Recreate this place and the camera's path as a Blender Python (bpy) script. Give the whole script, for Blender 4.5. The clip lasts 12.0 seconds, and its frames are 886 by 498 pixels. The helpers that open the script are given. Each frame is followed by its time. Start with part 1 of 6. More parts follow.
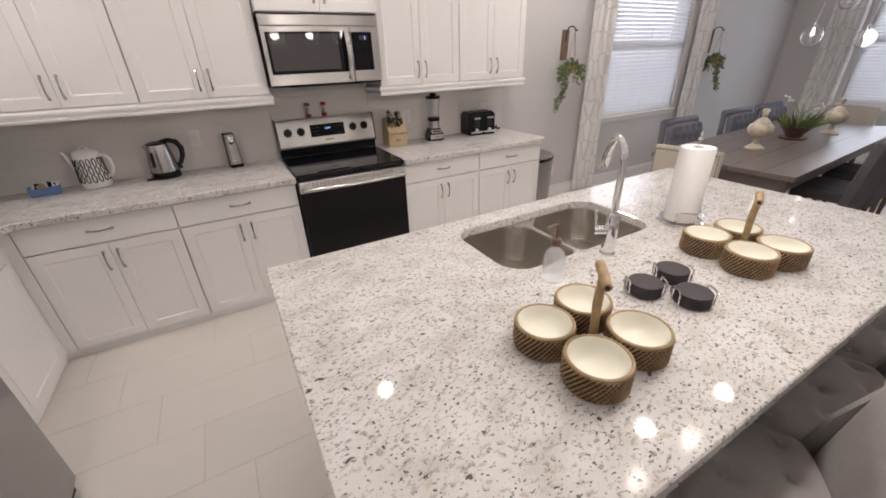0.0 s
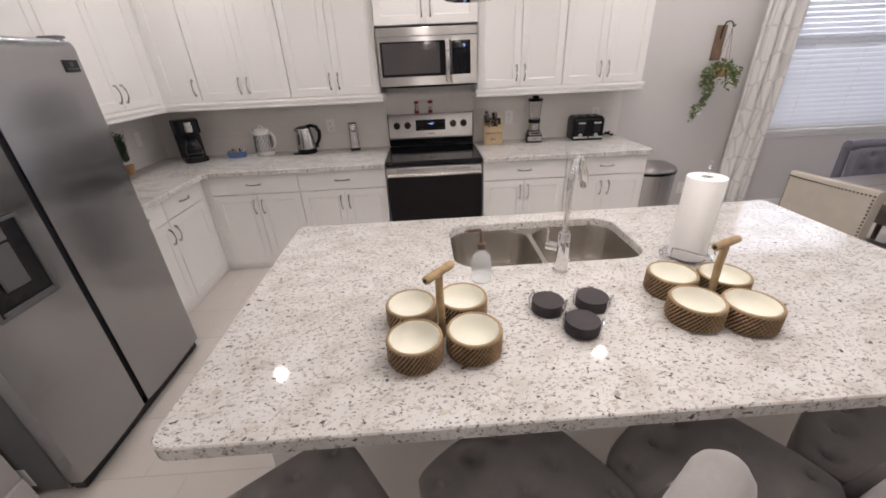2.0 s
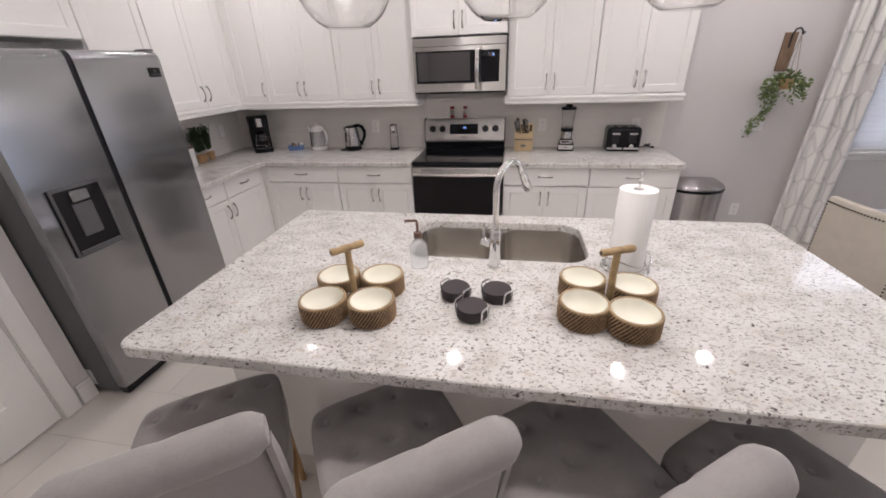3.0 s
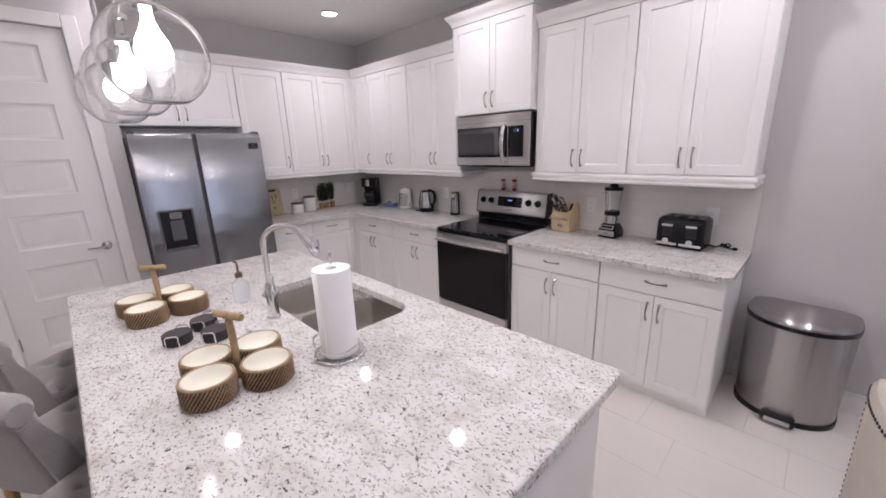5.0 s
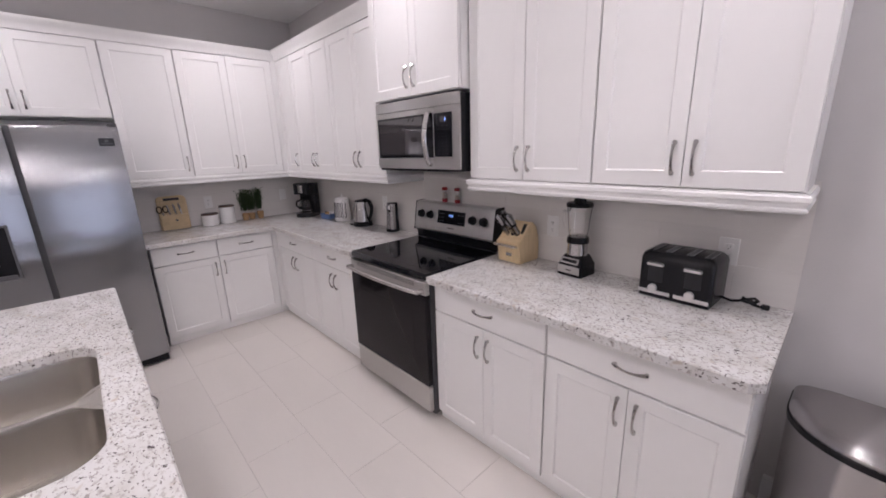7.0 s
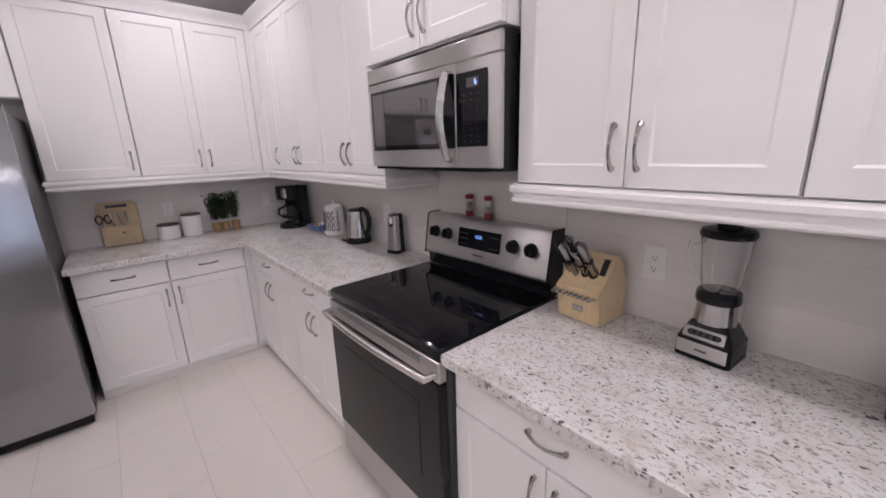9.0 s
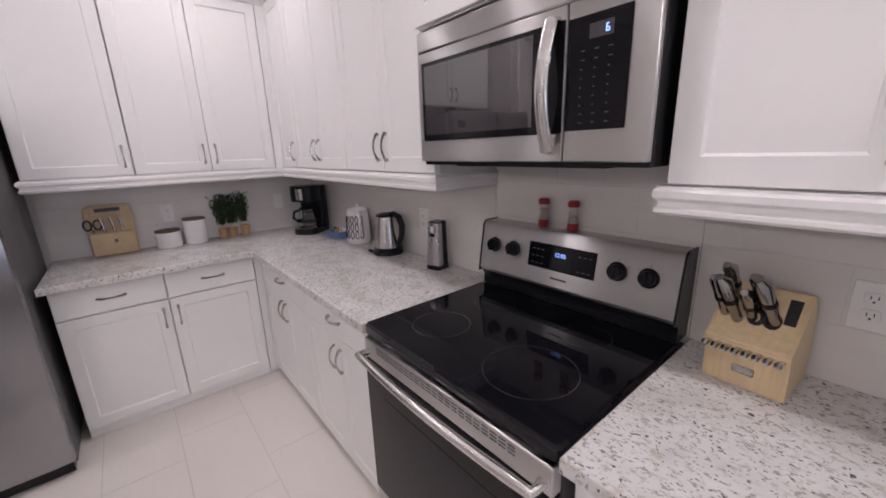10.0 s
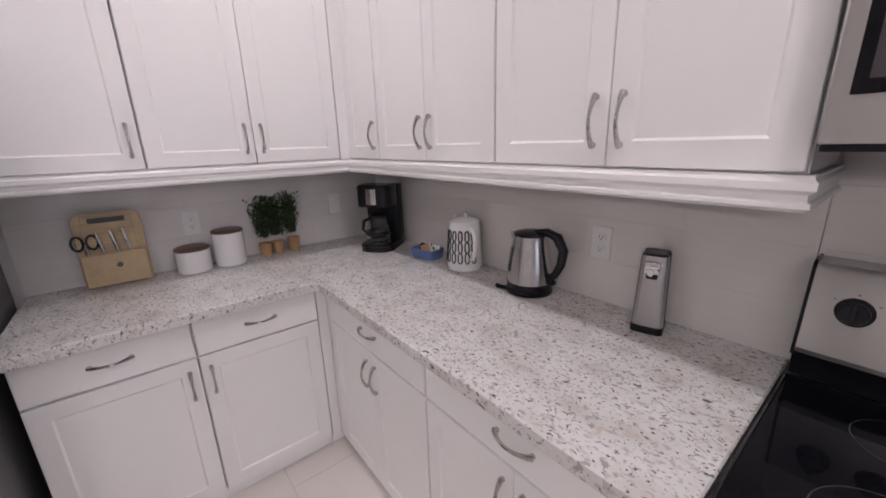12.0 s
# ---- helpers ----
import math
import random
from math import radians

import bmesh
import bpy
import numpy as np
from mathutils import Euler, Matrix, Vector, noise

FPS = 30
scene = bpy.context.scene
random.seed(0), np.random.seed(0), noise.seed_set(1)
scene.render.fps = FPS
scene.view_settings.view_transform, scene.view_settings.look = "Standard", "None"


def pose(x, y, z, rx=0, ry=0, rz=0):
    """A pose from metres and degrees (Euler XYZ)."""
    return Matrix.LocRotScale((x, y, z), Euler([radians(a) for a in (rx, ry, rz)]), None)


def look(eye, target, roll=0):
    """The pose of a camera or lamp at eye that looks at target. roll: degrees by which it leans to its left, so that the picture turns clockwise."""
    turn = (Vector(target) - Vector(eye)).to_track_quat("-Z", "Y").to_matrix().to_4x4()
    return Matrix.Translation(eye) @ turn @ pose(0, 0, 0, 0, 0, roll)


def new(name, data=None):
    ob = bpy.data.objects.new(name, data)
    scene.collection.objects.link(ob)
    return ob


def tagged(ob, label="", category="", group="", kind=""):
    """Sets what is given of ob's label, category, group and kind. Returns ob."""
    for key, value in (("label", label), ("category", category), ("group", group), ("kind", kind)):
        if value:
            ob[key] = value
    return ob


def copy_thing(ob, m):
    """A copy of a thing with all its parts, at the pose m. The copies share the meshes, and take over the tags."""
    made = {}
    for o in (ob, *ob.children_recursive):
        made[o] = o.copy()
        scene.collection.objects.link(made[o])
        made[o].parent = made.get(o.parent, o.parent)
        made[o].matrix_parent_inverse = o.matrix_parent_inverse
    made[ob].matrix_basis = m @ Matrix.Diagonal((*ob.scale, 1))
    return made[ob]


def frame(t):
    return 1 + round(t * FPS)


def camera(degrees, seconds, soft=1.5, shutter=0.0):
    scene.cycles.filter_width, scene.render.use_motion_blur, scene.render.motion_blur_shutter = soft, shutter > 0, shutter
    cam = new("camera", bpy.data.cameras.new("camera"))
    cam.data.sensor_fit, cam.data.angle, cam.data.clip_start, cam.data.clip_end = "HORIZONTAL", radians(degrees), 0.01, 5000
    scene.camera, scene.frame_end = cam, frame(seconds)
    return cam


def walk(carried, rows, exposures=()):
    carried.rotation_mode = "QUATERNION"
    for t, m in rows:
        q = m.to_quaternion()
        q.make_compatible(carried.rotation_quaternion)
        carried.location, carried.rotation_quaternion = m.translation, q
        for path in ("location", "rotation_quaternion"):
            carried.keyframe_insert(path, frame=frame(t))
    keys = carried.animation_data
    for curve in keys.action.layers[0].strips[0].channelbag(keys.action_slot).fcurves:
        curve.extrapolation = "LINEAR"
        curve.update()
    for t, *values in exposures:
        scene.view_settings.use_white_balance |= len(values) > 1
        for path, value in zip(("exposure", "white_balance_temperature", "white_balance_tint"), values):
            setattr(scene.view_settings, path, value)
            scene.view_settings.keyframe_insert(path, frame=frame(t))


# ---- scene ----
cam = camera(98.8, 12.0, 1.75)
PATH = [
    (0, (0.667, 0.626, 1.604), (1.52, 2.192, 0.699), -2.0),
    (0.5, (0.825, 0.517, 1.622), (1.444, 2.183, 0.706), -2.3),
    (1, (0.981, 0.395, 1.636), (1.39, 2.13, 0.729), -2.4),
    (1.5, (1.13, 0.304, 1.642), (1.378, 2.075, 0.747), -2.5),
    (2, (1.341, 0.217, 1.66), (1.403, 2.001, 0.757), -2.6),
    (2.5, (1.56, 0.133, 1.66), (1.453, 1.92, 0.767), -2.3),
    (3, (1.883, 0.058, 1.666), (1.543, 1.827, 0.797), -2.2),
    (3.2, (2.076, 0.061, 1.679), (1.597, 1.807, 0.828), -2.2),
    (5, (3.485, 0.885, 1.628), (2.115, 2.246, 1.108), -1.9),
    (5.5, (3.587, 1.27, 1.567), (2.166, 2.584, 1.063), -2.0),
    (6, (3.51, 1.494, 1.575), (2.106, 2.824, 1.065), -1.9),
    (6.5, (3.404, 1.77, 1.56), (1.996, 3.1, 1.063), -1.8),
    (7, (3.287, 2.007, 1.575), (1.876, 3.33, 1.066), -1.8),
    (9, (2.617, 2.585, 1.525), (1.154, 3.851, 1.019), -1.8),
    (9.5, (2.399, 2.655, 1.496), (0.917, 3.905, 1.007), -1.6),
    (10, (2.143, 2.708, 1.501), (0.651, 3.939, 0.991), -1.9),
    (10.5, (1.896, 2.732, 1.489), (0.399, 3.957, 0.98), -1.8),
    (11, (1.635, 2.744, 1.495), (0.138, 3.958, 0.961), -1.8),
    (11.5, (1.373, 2.728, 1.481), (-0.122, 3.946, 0.95), -1.8),
    (12, (1.126, 2.728, 1.48), (-0.379, 3.928, 0.937), -1.7),
]
walk(cam, [(t, look(eye, target, roll)) for t, eye, target, roll in PATH],
     [(0.0, -0.72, 6500, 15), (3.0, -0.75, 6200, 16), (5.2, -0.76, 5950, 21.5), (9.0, -0.78, 6000, 22.5), (12.0, -0.74, 6050, 22.5)])

# ---- world, lamps and exposure ----

world = bpy.data.worlds.new("sky")
scene.world = world
world.use_nodes = True
wn = world.node_tree
sky = wn.nodes.new("ShaderNodeTexSky")
sky.sky_type, sky.sun_disc = "NISHITA", False
sky.sun_elevation, sky.sun_rotation = radians(40), radians(180)
wn.links.new(sky.outputs[0], wn.nodes["Background"].inputs[0])
wn.nodes["Background"].inputs[1].default_value = 0.12
sun = new("sun", bpy.data.lights.new("sun", "SUN"))
sun.data.energy, sun.data.angle, sun.data.color = 2.0, radians(0.6), (1, 0.95, 0.88)
sun.rotation_euler = (radians(50), 0, 0)

NW, WW, EW, SW_, CEIL = 3.966, -1.10, 8.85, -4.2, 2.92   # inner faces of the room


def lamp(name, kind, place, power, colour, size):
    ob = new(name, bpy.data.lights.new(name, kind))
    ob.location, ob.data.energy, ob.data.color = place, power, colour
    if kind == "AREA":
        ob.data.shape, ob.data.size = "DISK", size
        ob.data.spread = radians(150)
    else:
        ob.data.shadow_soft_size = size
    return ob


CANS = [(-0.21, 3.1), (1.37, 3.1), (2.98, 3.12), (-0.21, 1.58), (3.0, 1.66), (3.88, 3.44), (3.89, 1.53)]
CANW = 10.6
PENDANTS = [(1.454, 1.122), (1.853, 1.122), (2.248, 1.124)]
for x, y in CANS:
    lamp("can_or_fill_lamp", "AREA", (x, y, CEIL - 0.012), CANW, (1, 0.93, 0.86), 0.095)
for x, y in PENDANTS:
    lamp("bulb_lamp", "POINT", (x, y, 1.875), 5.5, (1, 0.92, 0.84), 0.03)
# unseen ceiling fill over the living room, added to brighten the kitchen
FILL_CANS = [(0.5, -2.2), (3.0, -2.2), (6.2, -2.2)]
for x, y in FILL_CANS:
    lamp("can_or_fill_lamp", "AREA", (x, y, CEIL - 0.012), 2.5 * CANW, (1, 0.93, 0.86), 0.13)
lamp("chandelier_lamp", "POINT", (5.55, 2.31, 2.25), 24, (1, 0.92, 0.84), 0.03)
# sky light through the two dining windows
for place, rot, sx, sy, power in (((5.48, NW - 0.004, 1.65), (-90, 0, 0), 1.4, 1.5, 6.5), ((EW - 0.004, 2.05, 1.62), (0, 90, 0), 1.6, 1.95, 28.0)):
    ob = new("window_light", bpy.data.lights.new("window_light", "AREA"))
    ob.data.shape, ob.data.size, ob.data.size_y = "RECTANGLE", sx, sy
    ob.data.energy, ob.data.color = power, (0.80, 0.89, 1.0)
    ob.matrix_world = pose(*place, *rot)

# ---- materials ----
def mat(name, rgb, rough=0.5, metal=0.0, var=0.06, scale=6.0, bump=0.0, bscale=60.0, coat=0.0, spec=0.5, stretch=(1, 1, 1), transmission=0.0, emit=0.0, ior=1.45, rvar=0.08):
    m = bpy.data.materials.new(name)
    m.use_nodes = True
    nt = m.node_tree
    b = nt.nodes["Principled BSDF"]
    b.inputs["Roughness"].default_value, b.inputs["Metallic"].default_value = rough, metal
    b.inputs["Coat Weight"].default_value, b.inputs["Specular IOR Level"].default_value = coat, spec
    b.inputs["Transmission Weight"].default_value, b.inputs["IOR"].default_value = transmission, ior
    b.inputs["Base Color"].default_value = (*rgb, 1)
    if emit:
        b.inputs["Emission Color"].default_value, b.inputs["Emission Strength"].default_value = (*rgb, 1), emit
    tc = nt.nodes.new("ShaderNodeTexCoord")
    mp = nt.nodes.new("ShaderNodeMapping")
    mp.inputs["Scale"].default_value = stretch
    nt.links.new(tc.outputs["Object"], mp.inputs[0])
    if var:
        n1 = noise_node(nt, mp, scale, 4)
        n2 = noise_node(nt, mp, scale * 9, 3)
        mx = nt.nodes.new("ShaderNodeMath")
        mx.operation = "MULTIPLY_ADD"
        nt.links.new(n2.outputs[0], mx.inputs[0])
        mx.inputs[1].default_value = 0.5
        nt.links.new(n1.outputs[0], mx.inputs[2])
        mr = nt.nodes.new("ShaderNodeMapRange")
        mr.inputs[1].default_value, mr.inputs[2].default_value = 0.45, 1.05
        mr.inputs[3].default_value, mr.inputs[4].default_value = 1 - var, 1 + var
        nt.links.new(mx.outputs[0], mr.inputs[0])
        mul = nt.nodes.new("ShaderNodeVectorMath")
        mul.operation = "SCALE"
        mul.inputs[0].default_value = rgb
        nt.links.new(mr.outputs[0], mul.inputs["Scale"])
        nt.links.new(mul.outputs[0], b.inputs["Base Color"])
        rr = nt.nodes.new("ShaderNodeMapRange")
        rr.inputs[1].default_value, rr.inputs[2].default_value = 0.3, 0.7
        rr.inputs[3].default_value, rr.inputs[4].default_value = max(0.01, rough * (1 - rvar)), min(1, rough * (1 + rvar))
        nt.links.new(n1.outputs[0], rr.inputs[0])
        nt.links.new(rr.outputs[0], b.inputs["Roughness"])
    if bump:
        nb = noise_node(nt, mp, bscale, 3)
        bp = nt.nodes.new("ShaderNodeBump")
        bp.inputs["Strength"].default_value, bp.inputs["Distance"].default_value = bump, 0.002
        nt.links.new(nb.outputs[0], bp.inputs["Height"])
        nt.links.new(bp.outputs[0], b.inputs["Normal"])
    return m


def noise_node(nt, mp, scale, detail):
    n = nt.nodes.new("ShaderNodeTexNoise")
    n.inputs["Scale"].default_value, n.inputs["Detail"].default_value = scale, detail
    nt.links.new(mp.outputs[0], n.inputs["Vector"])
    return n


def ramp(nt, src, stops):
    r = nt.nodes.new("ShaderNodeValToRGB")
    for k, (p, c) in enumerate(stops):
        e = r.color_ramp.elements[k] if k < 2 else r.color_ramp.elements.new(p)
        e.position, e.color = p, (*c, 1)
    nt.links.new(src, r.inputs[0])
    return r


def mix(nt, fac, a, b):
    m = nt.nodes.new("ShaderNodeMix")
    m.data_type = "RGBA"
    nt.links.new(fac, m.inputs[0])
    nt.links.new(a, m.inputs[6])
    nt.links.new(b, m.inputs[7])
    return m.outputs[2]


def granite():
    m = bpy.data.materials.new("granite")
    m.use_nodes = True
    nt = m.node_tree
    b = nt.nodes["Principled BSDF"]
    b.inputs["Roughness"].default_value = 0.055
    tc = nt.nodes.new("ShaderNodeTexCoord")
    mp = nt.nodes.new("ShaderNodeMapping")
    mp.inputs["Rotation"].default_value = (0, 0, radians(-28))
    mp.inputs["Scale"].default_value = (1, 1.45, 1)
    nt.links.new(tc.outputs["Object"], mp.inputs[0])
    cloud = noise_node(nt, mp, 9, 5)
    base = ramp(nt, cloud.outputs[0], [(0.30, (0.535, 0.515, 0.485)), (0.46, (0.635, 0.622, 0.60)), (0.68, (0.70, 0.693, 0.68))])
    fine = noise_node(nt, mp, 60, 3)
    grain = ramp(nt, fine.outputs[0], [(0.34, (0.50, 0.46, 0.42)), (0.45, (1, 1, 1))])
    mul = nt.nodes.new("ShaderNodeMix")
    mul.data_type, mul.blend_type = "RGBA", "MULTIPLY"
    mul.inputs[0].default_value = 0.55
    nt.links.new(base.outputs[0], mul.inputs[6])
    nt.links.new(grain.outputs[0], mul.inputs[7])
    col = mul.outputs[2]
    for scale, low, high, dark in ((62, 0.622, 0.665, (0.37, 0.34, 0.325)), (94, 0.640, 0.668, (0.13, 0.115, 0.11)), (48, 0.668, 0.700, (0.12, 0.105, 0.105)), (26, 0.64, 0.75, (0.54, 0.485, 0.42))):
        sp = noise_node(nt, mp, scale, 2)
        sp.inputs["Distortion"].default_value = 0.4
        f = ramp(nt, sp.outputs[0], [(low, (0, 0, 0)), (high, (1, 1, 1))])
        c = nt.nodes.new("ShaderNodeRGB")
        c.outputs[0].default_value = (*dark, 1)
        col = mix(nt, f.outputs[0], col, c.outputs[0])
    nt.links.new(col, b.inputs["Base Color"])
    return m


def tile_mat(name, rgb, rough, amount, veins, bump=0.04):
    """A glazed tile: each piece differs a little, with soft streaks along its length."""
    m = mat(name, rgb, rough, var=amount, scale=3.0, bump=bump, bscale=14, stretch=veins)
    nt = m.node_tree
    geo = nt.nodes.new("ShaderNodeNewGeometry")
    for n_ in nt.nodes:
        if n_.bl_idname == "ShaderNodeMapping":
            nt.links.new(geo.outputs["Position"], n_.inputs[0])
        if n_.bl_idname == "ShaderNodeMapRange":
            n_.inputs[1].default_value, n_.inputs[2].default_value = 0.2, 1.3
    b = nt.nodes["Principled BSDF"]
    nt.links.remove(b.inputs["Roughness"].links[0])
    b.inputs["Roughness"].default_value = rough
    src = b.inputs["Base Color"].links[0].from_socket
    oi = nt.nodes.new("ShaderNodeObjectInfo")
    mr = nt.nodes.new("ShaderNodeMapRange")
    mr.inputs[3].default_value, mr.inputs[4].default_value = 0.985, 1.015
    nt.links.new(oi.outputs["Random"], mr.inputs[0])
    sc = nt.nodes.new("ShaderNodeVectorMath")
    sc.operation = "SCALE"
    nt.links.new(src, sc.inputs[0])
    nt.links.new(mr.outputs[0], sc.inputs["Scale"])
    nt.links.new(sc.outputs[0], b.inputs["Base Color"])
    return m


def brushed(name, rgb, rough, aniso=0.7, way=(0, 0, 1)):
    """Brushed steel whose fine lines smear reflections along one way."""
    m = mat(name, rgb, rough, 1.0, var=0)
    nt = m.node_tree
    p = nt.nodes["Principled BSDF"]
    p.inputs["Anisotropic"].default_value = aniso
    tg = nt.nodes.new("ShaderNodeCombineXYZ")
    for k in range(3):
        tg.inputs[k].default_value = way[k]
    nt.links.new(tg.outputs[0], p.inputs["Tangent"])
    tc = next(n_ for n_ in nt.nodes if n_.bl_idname == "ShaderNodeTexCoord")
    wave = nt.nodes.new("ShaderNodeTexNoise")
    wave.inputs["Scale"].default_value, wave.inputs["Detail"].default_value = 5.0, 1.0
    nt.links.new(tc.outputs["Object"], wave.inputs["Vector"])
    bp = nt.nodes.new("ShaderNodeBump")
    bp.inputs["Strength"].default_value, bp.inputs["Distance"].default_value = 0.12, 0.02
    nt.links.new(wave.outputs[0], bp.inputs["Height"])
    nt.links.new(bp.outputs[0], p.inputs["Normal"])
    return m


def curtain_mat():
    m = mat("curtain_cloth", (0.80, 0.785, 0.765), 0.9, var=0.03, bump=0.2, bscale=300)
    nt = m.node_tree
    b = nt.nodes["Principled BSDF"]
    src = b.inputs["Base Color"].links[0].from_socket
    tc = nt.nodes.new("ShaderNodeTexCoord")
    mp = nt.nodes.new("ShaderNodeMapping")
    mp.inputs["Scale"].default_value = (1, 1, 0.62)
    nt.links.new(tc.outputs["Object"], mp.inputs[0])
    v = nt.nodes.new("ShaderNodeTexVoronoi")
    v.feature = "DISTANCE_TO_EDGE"
    v.inputs["Scale"].default_value, v.inputs["Randomness"].default_value = 7, 0.40
    nt.links.new(mp.outputs[0], v.inputs["Vector"])
    f = ramp(nt, v.outputs["Distance"], [(0.03, (1, 1, 1)), (0.055, (0, 0, 0))])
    c = nt.nodes.new("ShaderNodeRGB")
    c.outputs[0].default_value = (0.66, 0.645, 0.635, 1)
    nt.links.new(mix(nt, f.outputs[0], src, c.outputs[0]), b.inputs["Base Color"])
    return m


def slat_mat():
    """White vinyl slats that let some daylight through."""
    m = mat("blind_slat", (0.82, 0.82, 0.84), 0.5, var=0.01)
    nt = m.node_tree
    tr = nt.nodes.new("ShaderNodeBsdfTranslucent")
    tr.inputs[0].default_value = (0.84, 0.85, 0.87, 1)
    mx = nt.nodes.new("ShaderNodeMixShader")
    mx.inputs[0].default_value = 0.45
    nt.links.new(nt.nodes["Principled BSDF"].outputs[0], mx.inputs[1])
    nt.links.new(tr.outputs[0], mx.inputs[2])
    nt.links.new(mx.outputs[0], nt.nodes["Material Output"].inputs[0])
    return m


PAINT = mat("cabinet_paint", (0.85, 0.838, 0.825), 0.32, var=0.015, scale=3, bump=0.05, bscale=40)
WALL = mat("wall_paint", (0.605, 0.585, 0.58), 0.62, var=0.02, scale=2, bump=0.25, bscale=120)
CEILP = mat("ceiling_paint", (0.84, 0.83, 0.82), 0.8, var=0.02, bump=0.4, bscale=90)
TRIM = mat("trim_paint", (0.80, 0.79, 0.78), 0.35, var=0.015, scale=4)
GRANITE = granite()
STEEL = mat("stainless_satin", (0.62, 0.60, 0.58), 0.26, 1.0, var=0.02)
STEEL_H = brushed("stainless_level_grain", (0.60, 0.585, 0.57), 0.31, 1.0)
STEEL_V = brushed("stainless_round_grain", (0.54, 0.525, 0.515), 0.25)
STEEL_B = brushed("bin_steel", (0.46, 0.44, 0.44), 0.26, 1.0)
STEEL_D = brushed("fridge_steel", (0.36, 0.36, 0.375), 0.21, 0.95, (0, 1, 0))
SATIN = mat("satin_trim", (0.74, 0.73, 0.72), 0.45, 1.0, var=0.02, rvar=0.0)
SINK = mat("sink_steel", (0.52, 0.49, 0.45), 0.27, 1.0, var=0.02, scale=5, rvar=0.0)
KNIFE = mat("knife_steel", (0.36, 0.35, 0.35), 0.18, 1.0, var=0.05)
CHROME = mat("chrome", (0.80, 0.80, 0.80), 0.07, 1.0, var=0)
NICKEL = mat("satin_nickel", (0.52, 0.505, 0.49), 0.11, 1.0, var=0.02, rvar=0.0)
BLACK = mat("black_plastic", (0.010, 0.010, 0.012), 0.25, spec=0.35, var=0.1, bump=0.1, bscale=200)
BLACKGLASS = mat("black_glass", (0.006, 0.006, 0.008), 0.045, var=0, spec=0.35)
OVENGLASS = mat("oven_glass", (0.014, 0.012, 0.013), 0.08, var=0, ior=1.33, spec=0.3)
MWGLASS = mat("microwave_glass", (0.045, 0.04, 0.042), 0.03, var=0, ior=2.1)
RING = mat("burner_ring", (0.075, 0.07, 0.07), 0.25, var=0.1)
DARK = mat("dark_gap", (0.01, 0.01, 0.01), 0.7, var=0.1)
GREY = mat("fridge_side_grey", (0.10, 0.10, 0.105), 0.45, var=0.05)
FLOORT = tile_mat("floor_tile", (0.67, 0.63, 0.59), 0.28, 0.04, (0.5, 1.6, 1), 0.01)
GROUT = mat("grout", (0.55, 0.515, 0.48), 0.8, var=0.08, bump=0.3)
SPLASH = tile_mat("splash_tile", (0.71, 0.68, 0.655), 0.07, 0.05, (0.7, 0.7, 16), 0.012)
SPLASHG = mat("splash_grout", (0.47, 0.45, 0.43), 0.6, var=0.05)
PLATE = mat("outlet_plastic", (0.78, 0.77, 0.76), 0.3, var=0.01)
GREYCLOTH = mat("grey_velvet", (0.32, 0.30, 0.295), 0.85, var=0.10, scale=9, bump=0.25, bscale=260)
BLUECLOTH = mat("slate_cloth", (0.155, 0.155, 0.19), 0.85, var=0.12, scale=9, bump=0.25, bscale=260)
GREYCLOTH.node_tree.nodes["Principled BSDF"].inputs["Sheen Weight"].default_value = 0.35
LEATHER = mat("black_leatherette", (0.042, 0.034, 0.038), 0.6, var=0.15, scale=20, bump=0.4, bscale=400)
DARKCLOTH = mat("charcoal_cloth", (0.075, 0.07, 0.075), 0.9, var=0.15, scale=9, bump=0.25, bscale=260)
BEIGECLOTH = mat("beige_linen", (0.46, 0.42, 0.36), 0.9, var=0.06, scale=20, bump=0.4, bscale=400)
OAK = mat("light_wood", (0.50, 0.31, 0.14), 0.45, var=0.16, scale=7, stretch=(1, 1, 6), bump=0.08)
BLOCKWOOD = mat("block_wood", (0.70, 0.54, 0.32), 0.42, var=0.12, scale=8, stretch=(9, 9, 1), bump=0.06)
BAMBOO = mat("bamboo_board", (0.57, 0.43, 0.25), 0.42, var=0.16, scale=8, stretch=(1, 14, 1), bump=0.06)
BRANCH = mat("bamboo_branch", (0.36, 0.25, 0.13), 0.55, var=0.4, scale=30, bump=0.4, bscale=90)
WALNUT = mat("dark_lid_wood", (0.12, 0.07, 0.05), 0.45, var=0.2, scale=12, stretch=(1, 5, 1))
TABLEW = mat("table_wood", (0.15, 0.125, 0.115), 0.30, var=0.10, scale=3, stretch=(1, 7, 1), rvar=0.0)
WICKER = mat("wicker", (0.055, 0.03, 0.016), 0.7, var=0.4, scale=60, bump=0.5, bscale=300)
STRAND = mat("wicker_strand", (0.32, 0.21, 0.12), 0.6, var=0.45, scale=45, bump=0.4, bscale=300)
RIMCANE = mat("cane_rim", (0.33, 0.235, 0.13), 0.55, var=0.25, scale=40, bump=0.3, bscale=200)
CREAM = mat("cream_glaze", (0.80, 0.785, 0.68), 0.22, var=0.02, scale=5)
PAPER = mat("paper_towel", (0.86, 0.85, 0.84), 0.95, var=0.01, bump=0.5, bscale=220)
WHITEC = mat("white_ceramic", (0.86, 0.85, 0.84), 0.16, var=0.01)
INK = mat("black_glaze", (0.012, 0.012, 0.015), 0.3, var=0)
BLUEC = mat("blue_basket", (0.14, 0.22, 0.44), 0.35, var=0.12, scale=30)
